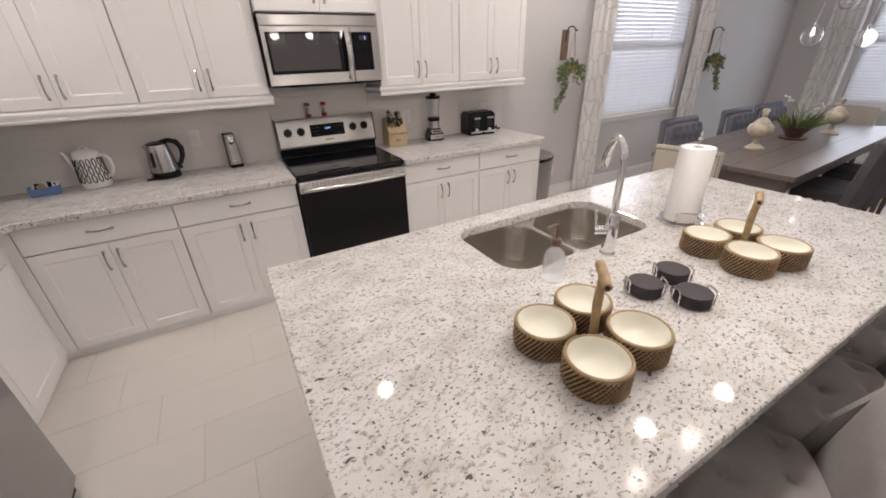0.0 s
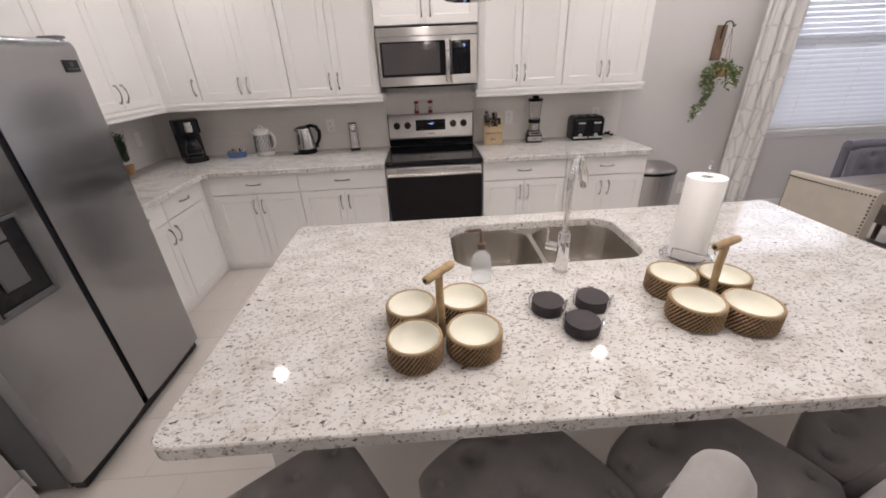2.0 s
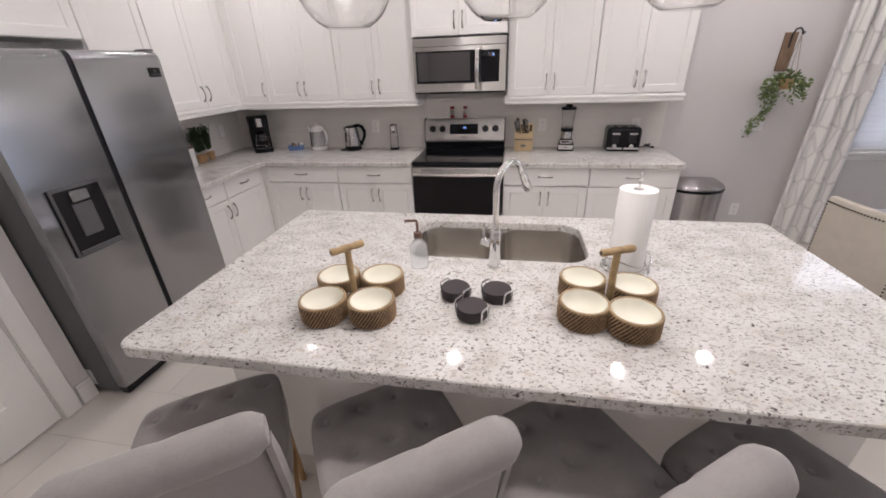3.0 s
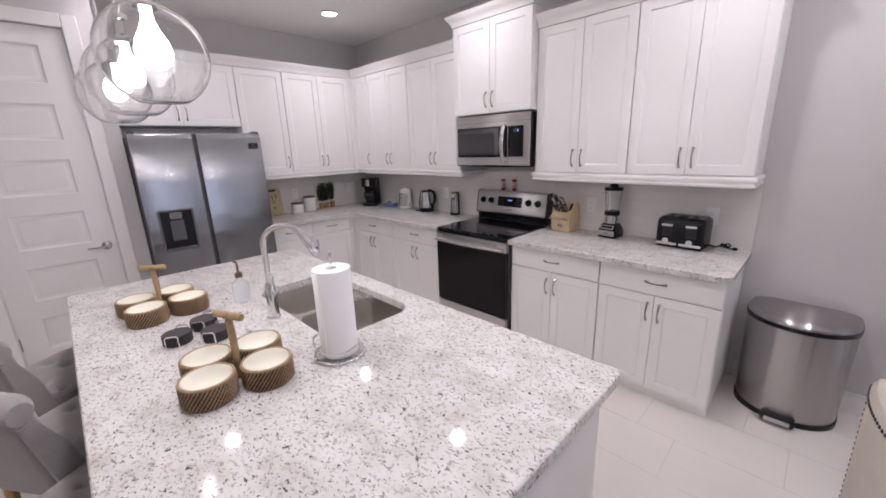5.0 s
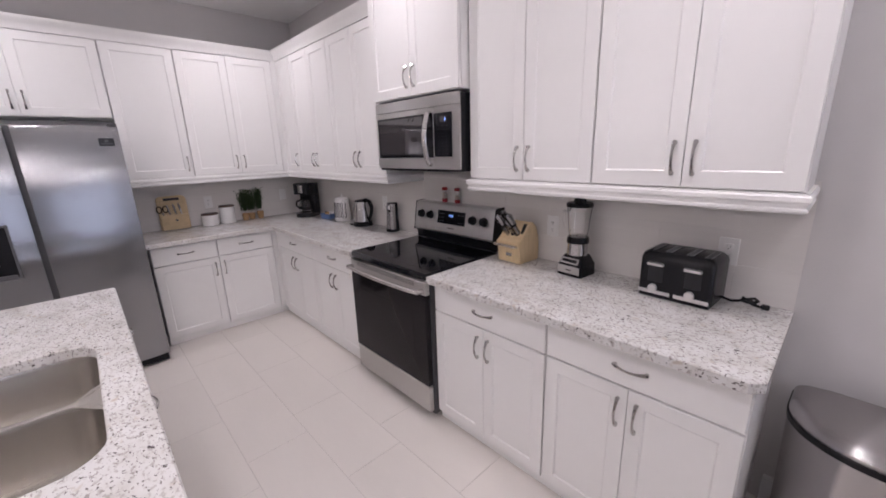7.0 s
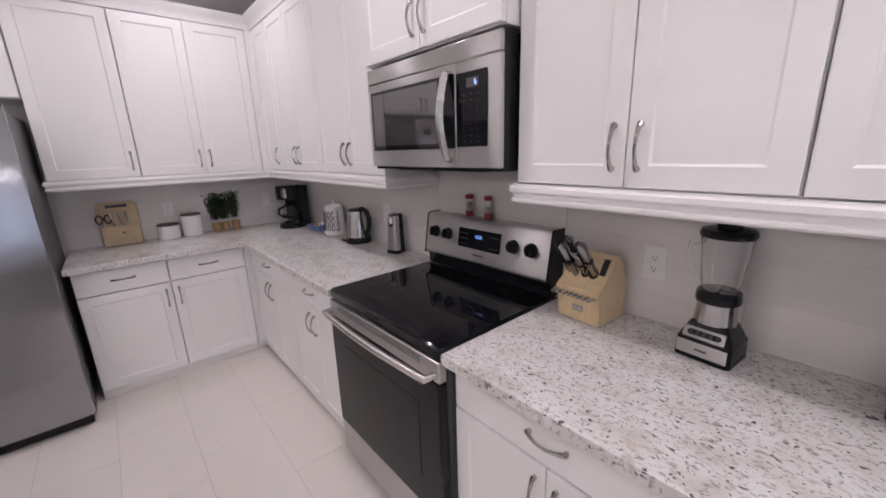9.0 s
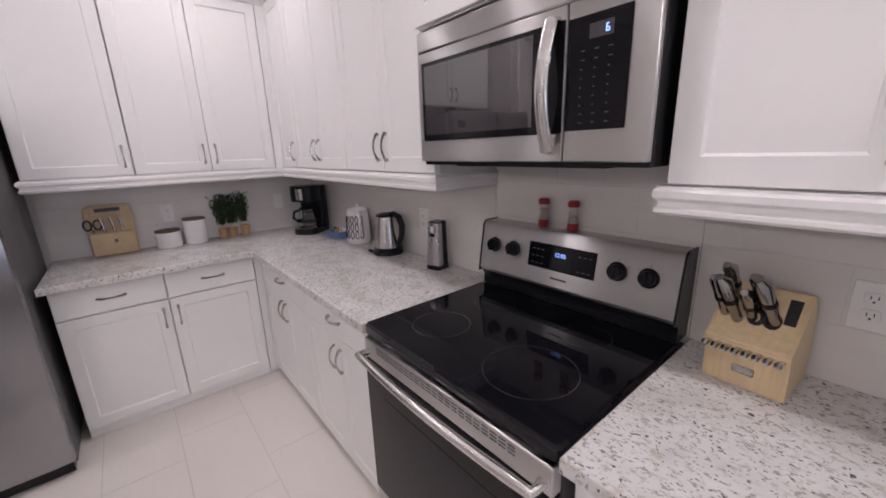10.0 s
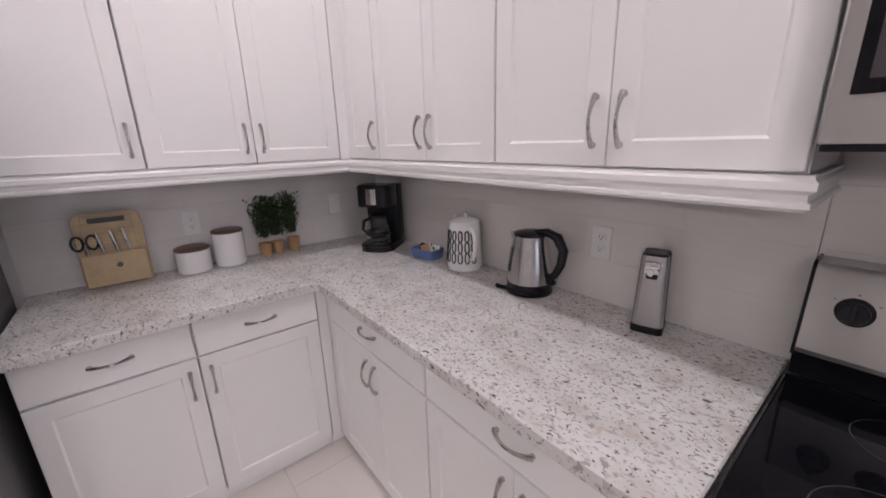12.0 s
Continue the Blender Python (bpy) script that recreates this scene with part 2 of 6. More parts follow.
RED = mat("red_plastic", (0.30, 0.022, 0.026), 0.35, var=0.05)
SALTM = mat("spice_grains", (0.55, 0.45, 0.40), 0.8, var=0.4, scale=200)
LEAF = mat("leaf_green", (0.15, 0.20, 0.075), 0.55, var=0.45, scale=25)
HERB = mat("herb_green", (0.045, 0.075, 0.03), 0.6, var=0.45, scale=40)
BURLAP = mat("kraft_pot", (0.46, 0.29, 0.15), 0.85, var=0.15, scale=30, bump=0.5, bscale=160)
OLDWOOD = mat("weathered_wood", (0.20, 0.13, 0.085), 0.7, var=0.3, scale=12, stretch=(6, 6, 1), bump=0.3)
IRON = mat("black_iron", (0.02, 0.02, 0.02), 0.5, var=0.1)
STRING = mat("twine", (0.30, 0.25, 0.20), 0.9, var=0.2)
URN = mat("aged_cream", (0.56, 0.50, 0.40), 0.6, var=0.35, scale=20, bump=0.3)
BLIND = slat_mat()
CURTAIN = curtain_mat()
GLASS = mat("clear_glass", (1, 1, 1), 0.0, var=0, transmission=1.0, ior=1.45)
SOAPGL = mat("soap_plastic", (0.90, 0.91, 0.92), 0.10, var=0, transmission=0.85, ior=1.3)
BULB = mat("bulb_glow", (1.0, 0.92, 0.82), 0.3, var=0, emit=60)
CANGLOW = mat("downlight_glow", (1.0, 0.94, 0.87), 0.3, var=0, emit=14)
DISPLAY = mat("blue_digits", (0.25, 0.45, 1.0), 0.3, var=0, emit=3)
TINYBULB = mat("small_bulb_glow", (1.0, 0.92, 0.82), 0.3, var=0, emit=7)
SKYGLOW = mat("outdoor_light", (0.90, 0.94, 1.0), 0.5, var=0, emit=4.6)
PRINT = mat("grey_print", (0.08, 0.08, 0.085), 0.4, var=0)


# ---- building helpers ----
def box(bm, x0, x1, y0, y1, z0, z1, bev=0.0, seg=1):
    vs = [bm.verts.new(p) for p in ((x0, y0, z0), (x1, y0, z0), (x1, y1, z0), (x0, y1, z0), (x0, y0, z1), (x1, y0, z1), (x1, y1, z1), (x0, y1, z1))]
    fs = [bm.faces.new([vs[k] for k in q]) for q in ((3, 2, 1, 0), (4, 5, 6, 7), (0, 1, 5, 4), (1, 2, 6, 5), (2, 3, 7, 6), (3, 0, 4, 7))]
    if bev:
        es = {e for f in fs for e in f.edges}
        bmesh.ops.bevel(bm, geom=list(es), offset=bev, segments=seg, affect="EDGES", profile=0.5)
    return bm


def boxes(*rows, bev=0.0, seg=1):
    bm = bmesh.new()
    for r in rows:
        box(bm, *r, bev=bev, seg=seg)
    return bm


def lathe(profile, seg=32, bm=None, at=(0, 0, 0)):
    """A turned solid: rows of radius and height, bottom to top; a radius of 0 closes it."""
    bm = bm or bmesh.new()
    rings = []
    for r, z in profile:
        if r <= 1e-6:
            rings.append([bm.verts.new((at[0], at[1], at[2] + z))])
        else:
            rings.append([bm.verts.new((at[0] + r * math.cos(2 * math.pi * k / seg), at[1] + r * math.sin(2 * math.pi * k / seg), at[2] + z)) for k in range(seg)])
    for a, b in zip(rings, rings[1:]):
        for k in range(seg):
            j = (k + 1) % seg
            q = [a[k % len(a)], a[j % len(a)], b[j % len(b)], b[k % len(b)]]
            q = list(dict.fromkeys(q))
            if len(q) > 2:
                bm.faces.new(q)
    return bm


def tube(points, radius, seg=10, bm=None, closed=False, radii=None):
    """A round bar swept along points."""
    bm = bm or bmesh.new()
    pts = [Vector(p) for p in points]
    n = len(pts)
    rings = []
    side = None
    for i, p in enumerate(pts):
        a = pts[(i - 1) % n] if closed or i else p
        b = pts[(i + 1) % n] if closed or i < n - 1 else p
        d = (b - a).normalized()
        if side is None:
            side = d.orthogonal().normalized()
        side = (side - d * side.dot(d)).normalized()
        up = d.cross(side)
        r = radii[i] if radii else radius
        rings.append([bm.verts.new(p + (side * math.cos(2 * math.pi * k / seg) + up * math.sin(2 * math.pi * k / seg)) * r) for k in range(seg)])
    last = n if closed else n - 1
    for i in range(last):
        a, b = rings[i], rings[(i + 1) % n]
        for k in range(seg):
            j = (k + 1) % seg
            bm.faces.new((a[k], a[j], b[j], b[k]))
    if not closed:
        bm.faces.new(rings[0][::-1])
        bm.faces.new(rings[-1])
    return bm


def arc(cx, cy, r, a0, a1, n):
    return [(cx + r * math.cos(radians(a0 + (a1 - a0) * k / n)), cy + r * math.sin(radians(a0 + (a1 - a0) * k / n))) for k in range(n + 1)]


def rounded(x0, x1, y0, y1, r, n=6):
    """The outline of a rounded rectangle, counter-clockwise; r: one radius or four (SW, SE, NE, NW)."""
    r = (r,) * 4 if isinstance(r, (int, float)) else r
    return arc(x0 + r[0], y0 + r[0], r[0], 180, 270, n) + arc(x1 - r[1], y0 + r[1], r[1], 270, 360, n) + arc(x1 - r[2], y1 - r[2], r[2], 0, 90, n) + arc(x0 + r[3], y1 - r[3], r[3], 90, 180, n)


def slab(outline, z0, z1, hole=None, bev=0.004):
    """A flat slab with an outline, and a hole through it."""
    bm = bmesh.new()
    rings = []
    for loop in [outline] + ([hole] if hole else []):
        vs = [bm.verts.new((x, y, z1)) for x, y in loop]
        rings.append([bm.edges.new((vs[k], vs[(k + 1) % len(vs)])) for k in range(len(vs))])
    es = [e for r in rings for e in r]
    bmesh.ops.triangle_fill(bm, edges=es, use_beauty=True)
    faces = list(bm.faces)
    for f in faces:
        if f.normal.z < 0:
            f.normal_flip()
    out = bmesh.ops.extrude_face_region(bm, geom=faces)
    down = [v for v in out["geom"] if isinstance(v, bmesh.types.BMVert)]
    bmesh.ops.translate(bm, verts=down, vec=(0, 0, z0 - z1))
    bmesh.ops.recalc_face_normals(bm, faces=bm.faces[:])
    if bev:
        rim = [e for e in bm.edges if len(e.link_faces) == 2 and all(abs(v.co.z - z1) < 1e-5 for v in e.verts) and abs(e.link_faces[0].normal.z - e.link_faces[1].normal.z) > 0.5]
        bmesh.ops.bevel(bm, geom=rim, offset=bev, segments=1, affect="EDGES", profile=0.5)
    return bm


def loft(rings, bm=None, close_last=True, close_first=False):
    bm = bm or bmesh.new()
    rows = [[bm.verts.new(p) for p in ring] for ring in rings]
    n = len(rows[0])
    for a, b in zip(rows, rows[1:]):
        for k in range(n):
            j = (k + 1) % n
            bm.faces.new((a[k], a[j], b[j], b[k]))
    if close_last:
        bm.faces.new(rows[-1])
    if close_first:
        bm.faces.new(rows[0][::-1])
    return bm


def mesh(bm, name, fix=True):
    if fix:
        bmesh.ops.recalc_face_normals(bm, faces=bm.faces[:])
    me = bpy.data.meshes.new(name)
    bm.to_mesh(me)
    bm.free()
    me.polygons.foreach_set("use_smooth", [True] * len(me.polygons))
    me.set_sharp_from_angle(angle=radians(38))
    return me


def part(name, bm, material, parent, label="", m=None):
    me = bm if isinstance(bm, bpy.types.Mesh) else mesh(bm, name)
    if not me.materials:
        me.materials.append(material)
    ob = new(name, me)
    ob.parent = parent
    if m is not None:
        ob.matrix_basis = m
    return tagged(ob, label)


def thing(name, label, category, m=None, group=""):
    ob = new(name)
    ob.empty_display_size = 0.05
    if m is not None:
        ob.matrix_basis = m
    return tagged(ob, label, category, group)


def structure(name, bm, material, label):
    ob = part(name, bm, material, None, label)
    return tagged(ob, kind="structure")

# ---- the shell ----
T = 0.12
floor = structure("floor", boxes((WW - T, EW + T, SW_ - T, NW + T, -0.12, -0.0008)), GROUT, "pale stone-look porcelain floor tiles in a staggered bond")
structure("ceiling", boxes((WW - T, EW + T, SW_ - T, NW + T, CEIL, CEIL + 0.12)), CEILP, "flat pale grey painted ceiling with recessed downlights")
# north wall with the dining window
WX0, WX1, WZ0, WZ1 = 4.76, 6.20, 0.87, 2.42
wall_north = structure("wall_north", boxes((WW - T, WX0, NW, NW + T, 0, CEIL), (WX1, EW + T, NW, NW + T, 0, CEIL), (WX0, WX1, NW, NW + T, 0, WZ0), (WX0, WX1, NW, NW + T, WZ1, CEIL)), WALL, "light grey painted wall")
EY0, EY1, EZ0 = 1.05, 3.02, 0.80
wall_east = structure("wall_east", boxes((EW, EW + T, SW_, EY0, 0, CEIL), (EW, EW + T, EY1, NW, 0, CEIL), (EW, EW + T, EY0, EY1, 0, EZ0), (EW, EW + T, EY0, EY1, WZ1, CEIL)), WALL, "light grey painted dining wall")
wall_west = structure("wall_west", boxes((WW - T, WW, 1.32, NW, 0, CEIL)), WALL, "light grey painted wall behind the kitchen cabinets")
DX = -0.46      # the pantry wall stands proud of the kitchen wall, level with the fridge
DY0, DY1, DZ = 0.455, 1.136, 2.51
structure("wall_pantry", boxes((WW - T, DX, DY1, 1.32, 0, CEIL), (DX - T, DX, SW_, DY0, 0, CEIL), (DX - T, DX, DY0, DY1, DZ, CEIL)), WALL, "light grey painted wall with the pantry door")
# out of view, added only to close the room to the south
structure("wall_south", boxes((DX - T, EW + T, SW_ - T, SW_, 0, CEIL)), WALL, "unseen light grey wall closing the room to the south")


def baseboard(name, x0, x1, y0, y1):
    structure(name, boxes((x0, x1, y0, y1, 0, 0.115), (x0 + 0.002, x1 - 0.002, y0 + (0.004 if y1 - y0 < 0.05 else 0), y1, 0.115, 0.135), bev=0.003), TRIM, "white painted baseboard")


baseboard("baseboard_north", 3.24, EW, NW - 0.016, NW)
baseboard("baseboard_pantry", DX, DX + 0.014, 1.235, 1.318)
baseboard("baseboard_west", DX, DX + 0.014, SW_, DY0 - 0.085)
baseboard("baseboard_east", EW - 0.014, EW, SW_, NW - 0.016)

# pantry door with six stacked panels between stiles and rails
door = structure("door_1", boxes((DX - 0.052, DX - 0.030, DY0 + 0.006, DY1 - 0.006, 0.012, DZ - 0.006)), TRIM, "white painted interior door with stacked horizontal panels")
PY0, PY1, PZ, PH, PP = DY0 + 0.146, DY1 - 0.146, 0.247, 0.243, 0.379
for y0, y1 in ((DY0 + 0.006, PY0), (PY1, DY1 - 0.006)):
    part("stile", boxes((DX - 0.0295, DX - 0.012, y0, y1, 0.012, DZ - 0.006)), TRIM, door)
for k in range(7):
    z0 = 0.012 if k == 0 else PZ + (k - 1) * PP + PH
    z1 = DZ - 0.006 if k == 6 else PZ + k * PP
    part("rail", boxes((DX - 0.0295, DX - 0.0122, PY0, PY1, z0, z1)), TRIM, door)
for k in range(6):
    z0, z1 = PZ + k * PP, PZ + k * PP + PH
    rings = []
    for inset, dx in ((0, 0.0), (0.010, -0.010), (0.016, -0.012), (0.040, -0.004), (0.044, -0.004)):
        rings.append([(DX - 0.0123 + dx, y, z) for y, z in ((PY0 + inset, z0 + inset), (PY1 - inset, z0 + inset), (PY1 - inset, z1 - inset), (PY0 + inset, z1 - inset))])
    part("panel", loft(rings), TRIM, door)
lever = part("door_handle", lathe([(0.0, 0), (0.032, 0), (0.033, 0.006), (0.028, 0.012), (0.012, 0.014), (0.012, 0.05), (0.0, 0.052)], 24), NICKEL, door, "satin nickel lever handle", pose(DX - 0.011, DY1 - 0.07, 0.96, 0, 90, 0))
part("lever", tube([(0, 0, 0.045), (0, -0.02, 0.05), (0.004, -0.06, 0.05), (0.0, -0.115, 0.048)], 0.009, 10, radii=[0.010, 0.010, 0.008, 0.006]), NICKEL, lever)
for z in (0.33, 1.25, 2.2):
    part("hinge", boxes((DX - 0.013, DX - 0.002, DY0 - 0.002, DY0 + 0.012, z - 0.05, z + 0.05), bev=0.002), NICKEL, door, "nickel butt hinge")


def casing(name, rows):
    structure(name, boxes(*rows, bev=0.004), TRIM, "white painted door casing")


casing("trim_door", [(DX, DX + 0.018, DY0 - 0.085, DY0, 0, DZ + 0.085), (DX, DX + 0.018, DY1, DY1 + 0.085, 0, DZ + 0.085), (DX + 0.001, DX + 0.019, DY0, DY1, DZ, DZ + 0.085)])
structure("door_jamb", boxes((DX - T, DX, DY0 - 0.001, DY0 + 0.004, 0, DZ), (DX - T, DX, DY1 - 0.004, DY1 + 0.001, 0, DZ), (DX - T - 0.02, DX - T - 0.01, DY0, DY1, 0, DZ)), TRIM, "white painted door jamb")

# ---- kitchen cabinets ----
DOORS = {}


def shaker(w, h, rail=0.057, thick=0.02):
    """A shaker front: width along x, height along z, its face at y = 0 towards -y."""
    key = (round(w, 3), round(h, 3), rail)
    if key not in DOORS:
        bm = bmesh.new()
        rings = [[(x, y, z) for x, z in ((i, i), (w - i, i), (w - i, h - i), (i, h - i))] for i, y in ((0, thick), (0, 0.002), (0.002, 0), (rail, 0), (rail + 0.006, 0.006))]
        loft(rings, bm, True, True)
        DOORS[key] = mesh(bm, "door")
    return DOORS[key]


def flat_front(w, h, thick=0.02):
    key = (round(w, 3), round(h, 3), "flat")
    if key not in DOORS:
        bm = bmesh.new()
        rings = [[(x, y, z) for x, z in ((i, i), (w - i, i), (w - i, h - i), (i, h - i))] for i, y in ((0, thick), (0, 0.003), (0.003, 0))]
        loft(rings, bm, True, True)
        DOORS[key] = mesh(bm, "drawer_front")
    return DOORS[key]


def pull_mesh():
    """An arched pull with flared ends, upright, 118 mm long, standing out to -y."""
    pts, rad = [], []
    for k in range(15):
        u = k / 14
        z = -0.059 + 0.118 * u
        y = -0.006 - 0.024 * math.sin(math.pi * u) ** 0.75
        pts.append((0, y, z))
        rad.append(0.0044 + 0.0040 * abs(2 * u - 1) ** 2.2)
    bm = tube(pts, 0.005, 8, radii=rad)
    for z in (-0.055, 0.055):
        lathe([(0, 0), (0.0075, 0), (0.0065, 0.008), (0.0, 0.009)], 10, bm)
        vs = list(bm.verts)[-22:]
        for v in vs:
            v.co = Vector((v.co.x, -v.co.z, v.co.y + z))
    return mesh(bm, "handle")


PULL = pull_mesh()
PULL.materials.append(NICKEL)


def pull(parent, x, z, level=False):
    part("handle", PULL, NICKEL, parent, "arched satin nickel pull", pose(x, 0, z, 0, 90 if level else 0, 0))


def base_unit(m, w, doors, side=1, depth=0.63, label="white shaker base cabinet with one drawer under the granite worktop"):
    """A base cabinet; its origin is the lower left corner of its front on the floor."""
    c = thing("base_cabinet", label, "cabinet", m, "base cabinets")
    part("body", boxes((0.001, w - 0.001, 0.021, depth, 0.060, 0.874)), PAINT, c)
    part("toe_kick", boxes((0.0, w, 0.030, 0.045, 0.0, 0.0595)), PAINT, c)
    d = part("drawer", flat_front(w - 0.008, 0.150), PAINT, c, "", pose(0.004, 0, 0.712))
    pull(d, (w - 0.008) / 2, 0.078, True)
    dw = (w - 0.008 - 0.003 * (doors - 1)) / doors
    for k in range(doors):
        o = part("door", shaker(dw, 0.640), PAINT, c, "", pose(0.004 + k * (dw + 0.003), 0, 0.064))
        right = (k == 0) if doors == 2 else side > 0
        pull(o, dw - 0.032 if right else 0.032, 0.640 - 0.105)
    return c


def upper_unit(m, w, h, doors, side=1, depth=0.345, label="tall white shaker wall cabinet", hz=0.105):
    c = thing("wall_cabinet", label, "cabinet", m, "wall cabinets")
    part("body", boxes((0.001, w - 0.001, 0.021, depth, 0.0, h)), PAINT, c)
    dw = (w - 0.008 - 0.003 * (doors - 1)) / doors
    for k in range(doors):
        o = part("door", shaker(dw, h - 0.008), PAINT, c, "", pose(0.004 + k * (dw + 0.003), 0, 0.004))
        right = (k == 0) if doors == 2 else side > 0
        pull(o, dw - 0.032 if right else 0.032, hz)
    return c


BF, UF = 3.312, 3.622      # fronts of base and wall cabinets, north run
WBF, WUF = -0.488, -0.752  # fronts on the west run
for x0, x1 in ((-0.439, 0.283), (0.283, 1.004), (1.812, 2.516), (2.516, 3.205)):
    base_unit(pose(x0, BF, 0), x1 - x0, 2)
base_unit(pose(WBF, 2.312, 0, 0, 0, 90), 0.479, 1, 1, 0.60)
base_unit(pose(WBF, 2.791, 0, 0, 0, 90), 0.479, 1, -1, 0.60)
f = thing("corner_filler", "white painted corner filler of the base cabinets", "cabinet", pose(0, 0, 0))
part("north_strip", boxes((WBF - 0.024, -0.441, BF + 0.006, BF + 0.024, 0.06, 0.874)), PAINT, f)
part("west_strip", boxes((WBF - 0.024, WBF - 0.006, 3.272, BF + 0.005, 0.06, 0.874)), PAINT, f)
part("toe_kick", boxes((WBF - 0.04, -0.441, BF + 0.030, BF + 0.045, 0, 0.0595), (WBF - 0.04, WBF - 0.030, 3.272, BF + 0.030, 0, 0.0595)), PAINT, f)

UB, UT = 1.408, 2.445
upper_unit(pose(-0.735, UF, UB), 0.295, UT - UB, 1, 1, label="narrow white shaker wall cabinet in the corner")
upper_unit(pose(-0.440, UF, UB), 0.716, UT - UB, 2)
upper_unit(pose(0.276, UF, UB), 0.730, UT - UB, 2)
upper_unit(pose(1.808, UF, UB), 0.708, UT - UB, 2)
upper_unit(pose(2.516, UF, UB), 0.690, UT - UB, 2)
upper_unit(pose(1.010, 3.548, 1.885), 0.794, 0.715, 2, depth=0.416, label="raised white shaker cabinet above the microwave")
upper_unit(pose(WUF, 2.308, UB, 0, 0, 90), 0.472, UT - UB, 1, 1, depth=0.346)
upper_unit(pose(WUF, 2.780, UB, 0, 0, 90), 0.796, UT - UB, 2, depth=0.346)
upper_unit(pose(WUF, 1.326, 1.885, 0, 0, 90), 0.980, UT - 1.885, 2, depth=0.346, label="white shaker cabinet above the fridge")
f = thing("corner_filler", "white painted corner filler of the wall cabinets", "cabinet", pose(0, 0, 0))
part("strip", boxes((WUF - 0.02, -0.737, UF + 0.004, UF + 0.02, UB, UT), (WUF - 0.02, WUF - 0.004, 3.578, UF + 0.004, UB, UT)), PAINT, f)


def moulding(name, profile, runs, label):
    """A moulding swept level along a run in the plan. profile: out, up; out grows to the right of the way."""
    bm = bmesh.new()
    for run in runs:
        rows = []
        for i, p in enumerate(run):
            p = Vector(p)
            a = (p - Vector(run[i - 1])).normalized() if i else None
            b = (Vector(run[i + 1]) - p).normalized() if i < len(run) - 1 else None
            na = Vector((a.y, -a.x)) if a else None
            nb = Vector((b.y, -b.x)) if b else None
            if na and nb:
                nrm = (na + nb) / (1 + na.dot(nb))
            else:
                nrm = na or nb
            rows.append([bm.verts.new((p.x + nrm.x * o, p.y + nrm.y * o, z)) for o, z in profile])
        k = len(profile)
        for a, b in zip(rows, rows[1:]):
            for j in range(k):
                bm.faces.new((a[j], a[(j + 1) % k], b[(j + 1) % k], b[j]))
        bm.faces.new(rows[0][::-1])
        bm.faces.new(rows[-1])
    ob = part(name, bm, PAINT, None, label)
    return tagged(ob, label, "moulding", "cabinet mouldings")


RAIL = [(-0.02, 1.343), (0.004, 1.343), (0.012, 1.350), (0.012, 1.358), (0.006, 1.362), (0.006, 1.374), (0.016, 1.382), (0.016, 1.396), (0.010, 1.402), (0.010, 1.407), (-0.02, 1.407)]
moulding("light_rail", RAIL, [[(WW, 2.306), (WUF, 2.306), (WUF, UF), (1.008, UF), (1.008, NW)]], "white stepped light rail under the wall cabinets")
moulding("light_rail", RAIL, [[(1.806, NW), (1.806, UF), (3.207, UF), (3.207, NW)]], "white stepped light rail under the wall cabinets")


def crown(z):
    return [(-0.02, z), (0.006, z), (0.010, z + 0.020), (0.024, z + 0.045), (0.046, z + 0.066), (0.050, z + 0.085), (-0.02, z + 0.085)]


moulding("crown_moulding", crown(UT), [[(WUF, 1.326), (WUF, UF), (1.008, UF)]], "white crown moulding on the wall cabinets")
moulding("crown_moulding", crown(UT), [[(1.806, UF), (3.207, UF), (3.207, NW)]], "white crown moulding on the wall cabinets")
moulding("crown_moulding", crown(2.60), [[(1.010, NW), (1.010, 3.548), (1.804, 3.548), (1.804, NW)]], "white crown moulding on the raised cabinet")

# worktops
CT, CB = 0.914, 0.876
CF = 3.262
part("worktop", slab([(WW + 0.002, 2.292), (-0.424, 2.292), (-0.424, CF - 0.030), (-0.394, CF), (1.006, CF), (1.006, NW - 0.004), (WW + 0.002, NW - 0.004)], CB, CT), GRANITE, None)
tagged(bpy.data.objects["worktop"], "speckled white granite corner worktop", "worktop")
w2 = part("worktop", slab([(1.808, CF), (3.190, CF), (3.226, CF + 0.036), (3.226, NW - 0.004), (1.808, NW - 0.004)], CB, CT), GRANITE, None)
tagged(w2, "speckled white granite worktop beside the range", "worktop")

# island
IX0, IX1, IY0, IY1 = 0.676, 3.124, 0.797, 2.042
SX0, SX1, SY0, SY1 = 1.432, 2.222, 1.515, 1.935
hole = rounded(SX0, SX1, SY0, SY1, 0.10, 8)
itop = part("island_worktop", slab(rounded(IX0, IX1, IY0, IY1, (0.05, 0.05, 0.03, 0.02), 5), CB, CT, hole), GRANITE, None)
tagged(itop, "speckled white granite island worktop with a sink cut-out", "worktop")
isl = thing("kitchen_island", "white panelled kitchen island under the granite top", "island", pose(0, 0, 0))
IB0, IB1 = 1.135, 2.006
part("back_panel", boxes((IX0 + 0.05, IX1 - 0.05, IB0, IB0 + 0.02, 0, CB - 0.001)), PAINT, isl)
part("end_panel", boxes((IX0 + 0.05, IX0 + 0.07, IB0 + 0.0205, IB1, 0, CB - 0.001)), PAINT, isl)
part("end_panel", boxes((IX1 - 0.07, IX1 - 0.05, IB0 + 0.0205, IB1, 0, CB - 0.001)), PAINT, isl)
part("floor_board", boxes((IX0 + 0.07, IX1 - 0.07, IB0 + 0.021, IB1 - 0.05, 0.09, 0.11)), PAINT, isl)
part("toe_kick", boxes((IX0 + 0.07, IX1 - 0.07, IB1 - 0.07, IB1 - 0.055, 0, 0.09)), PAINT, isl)
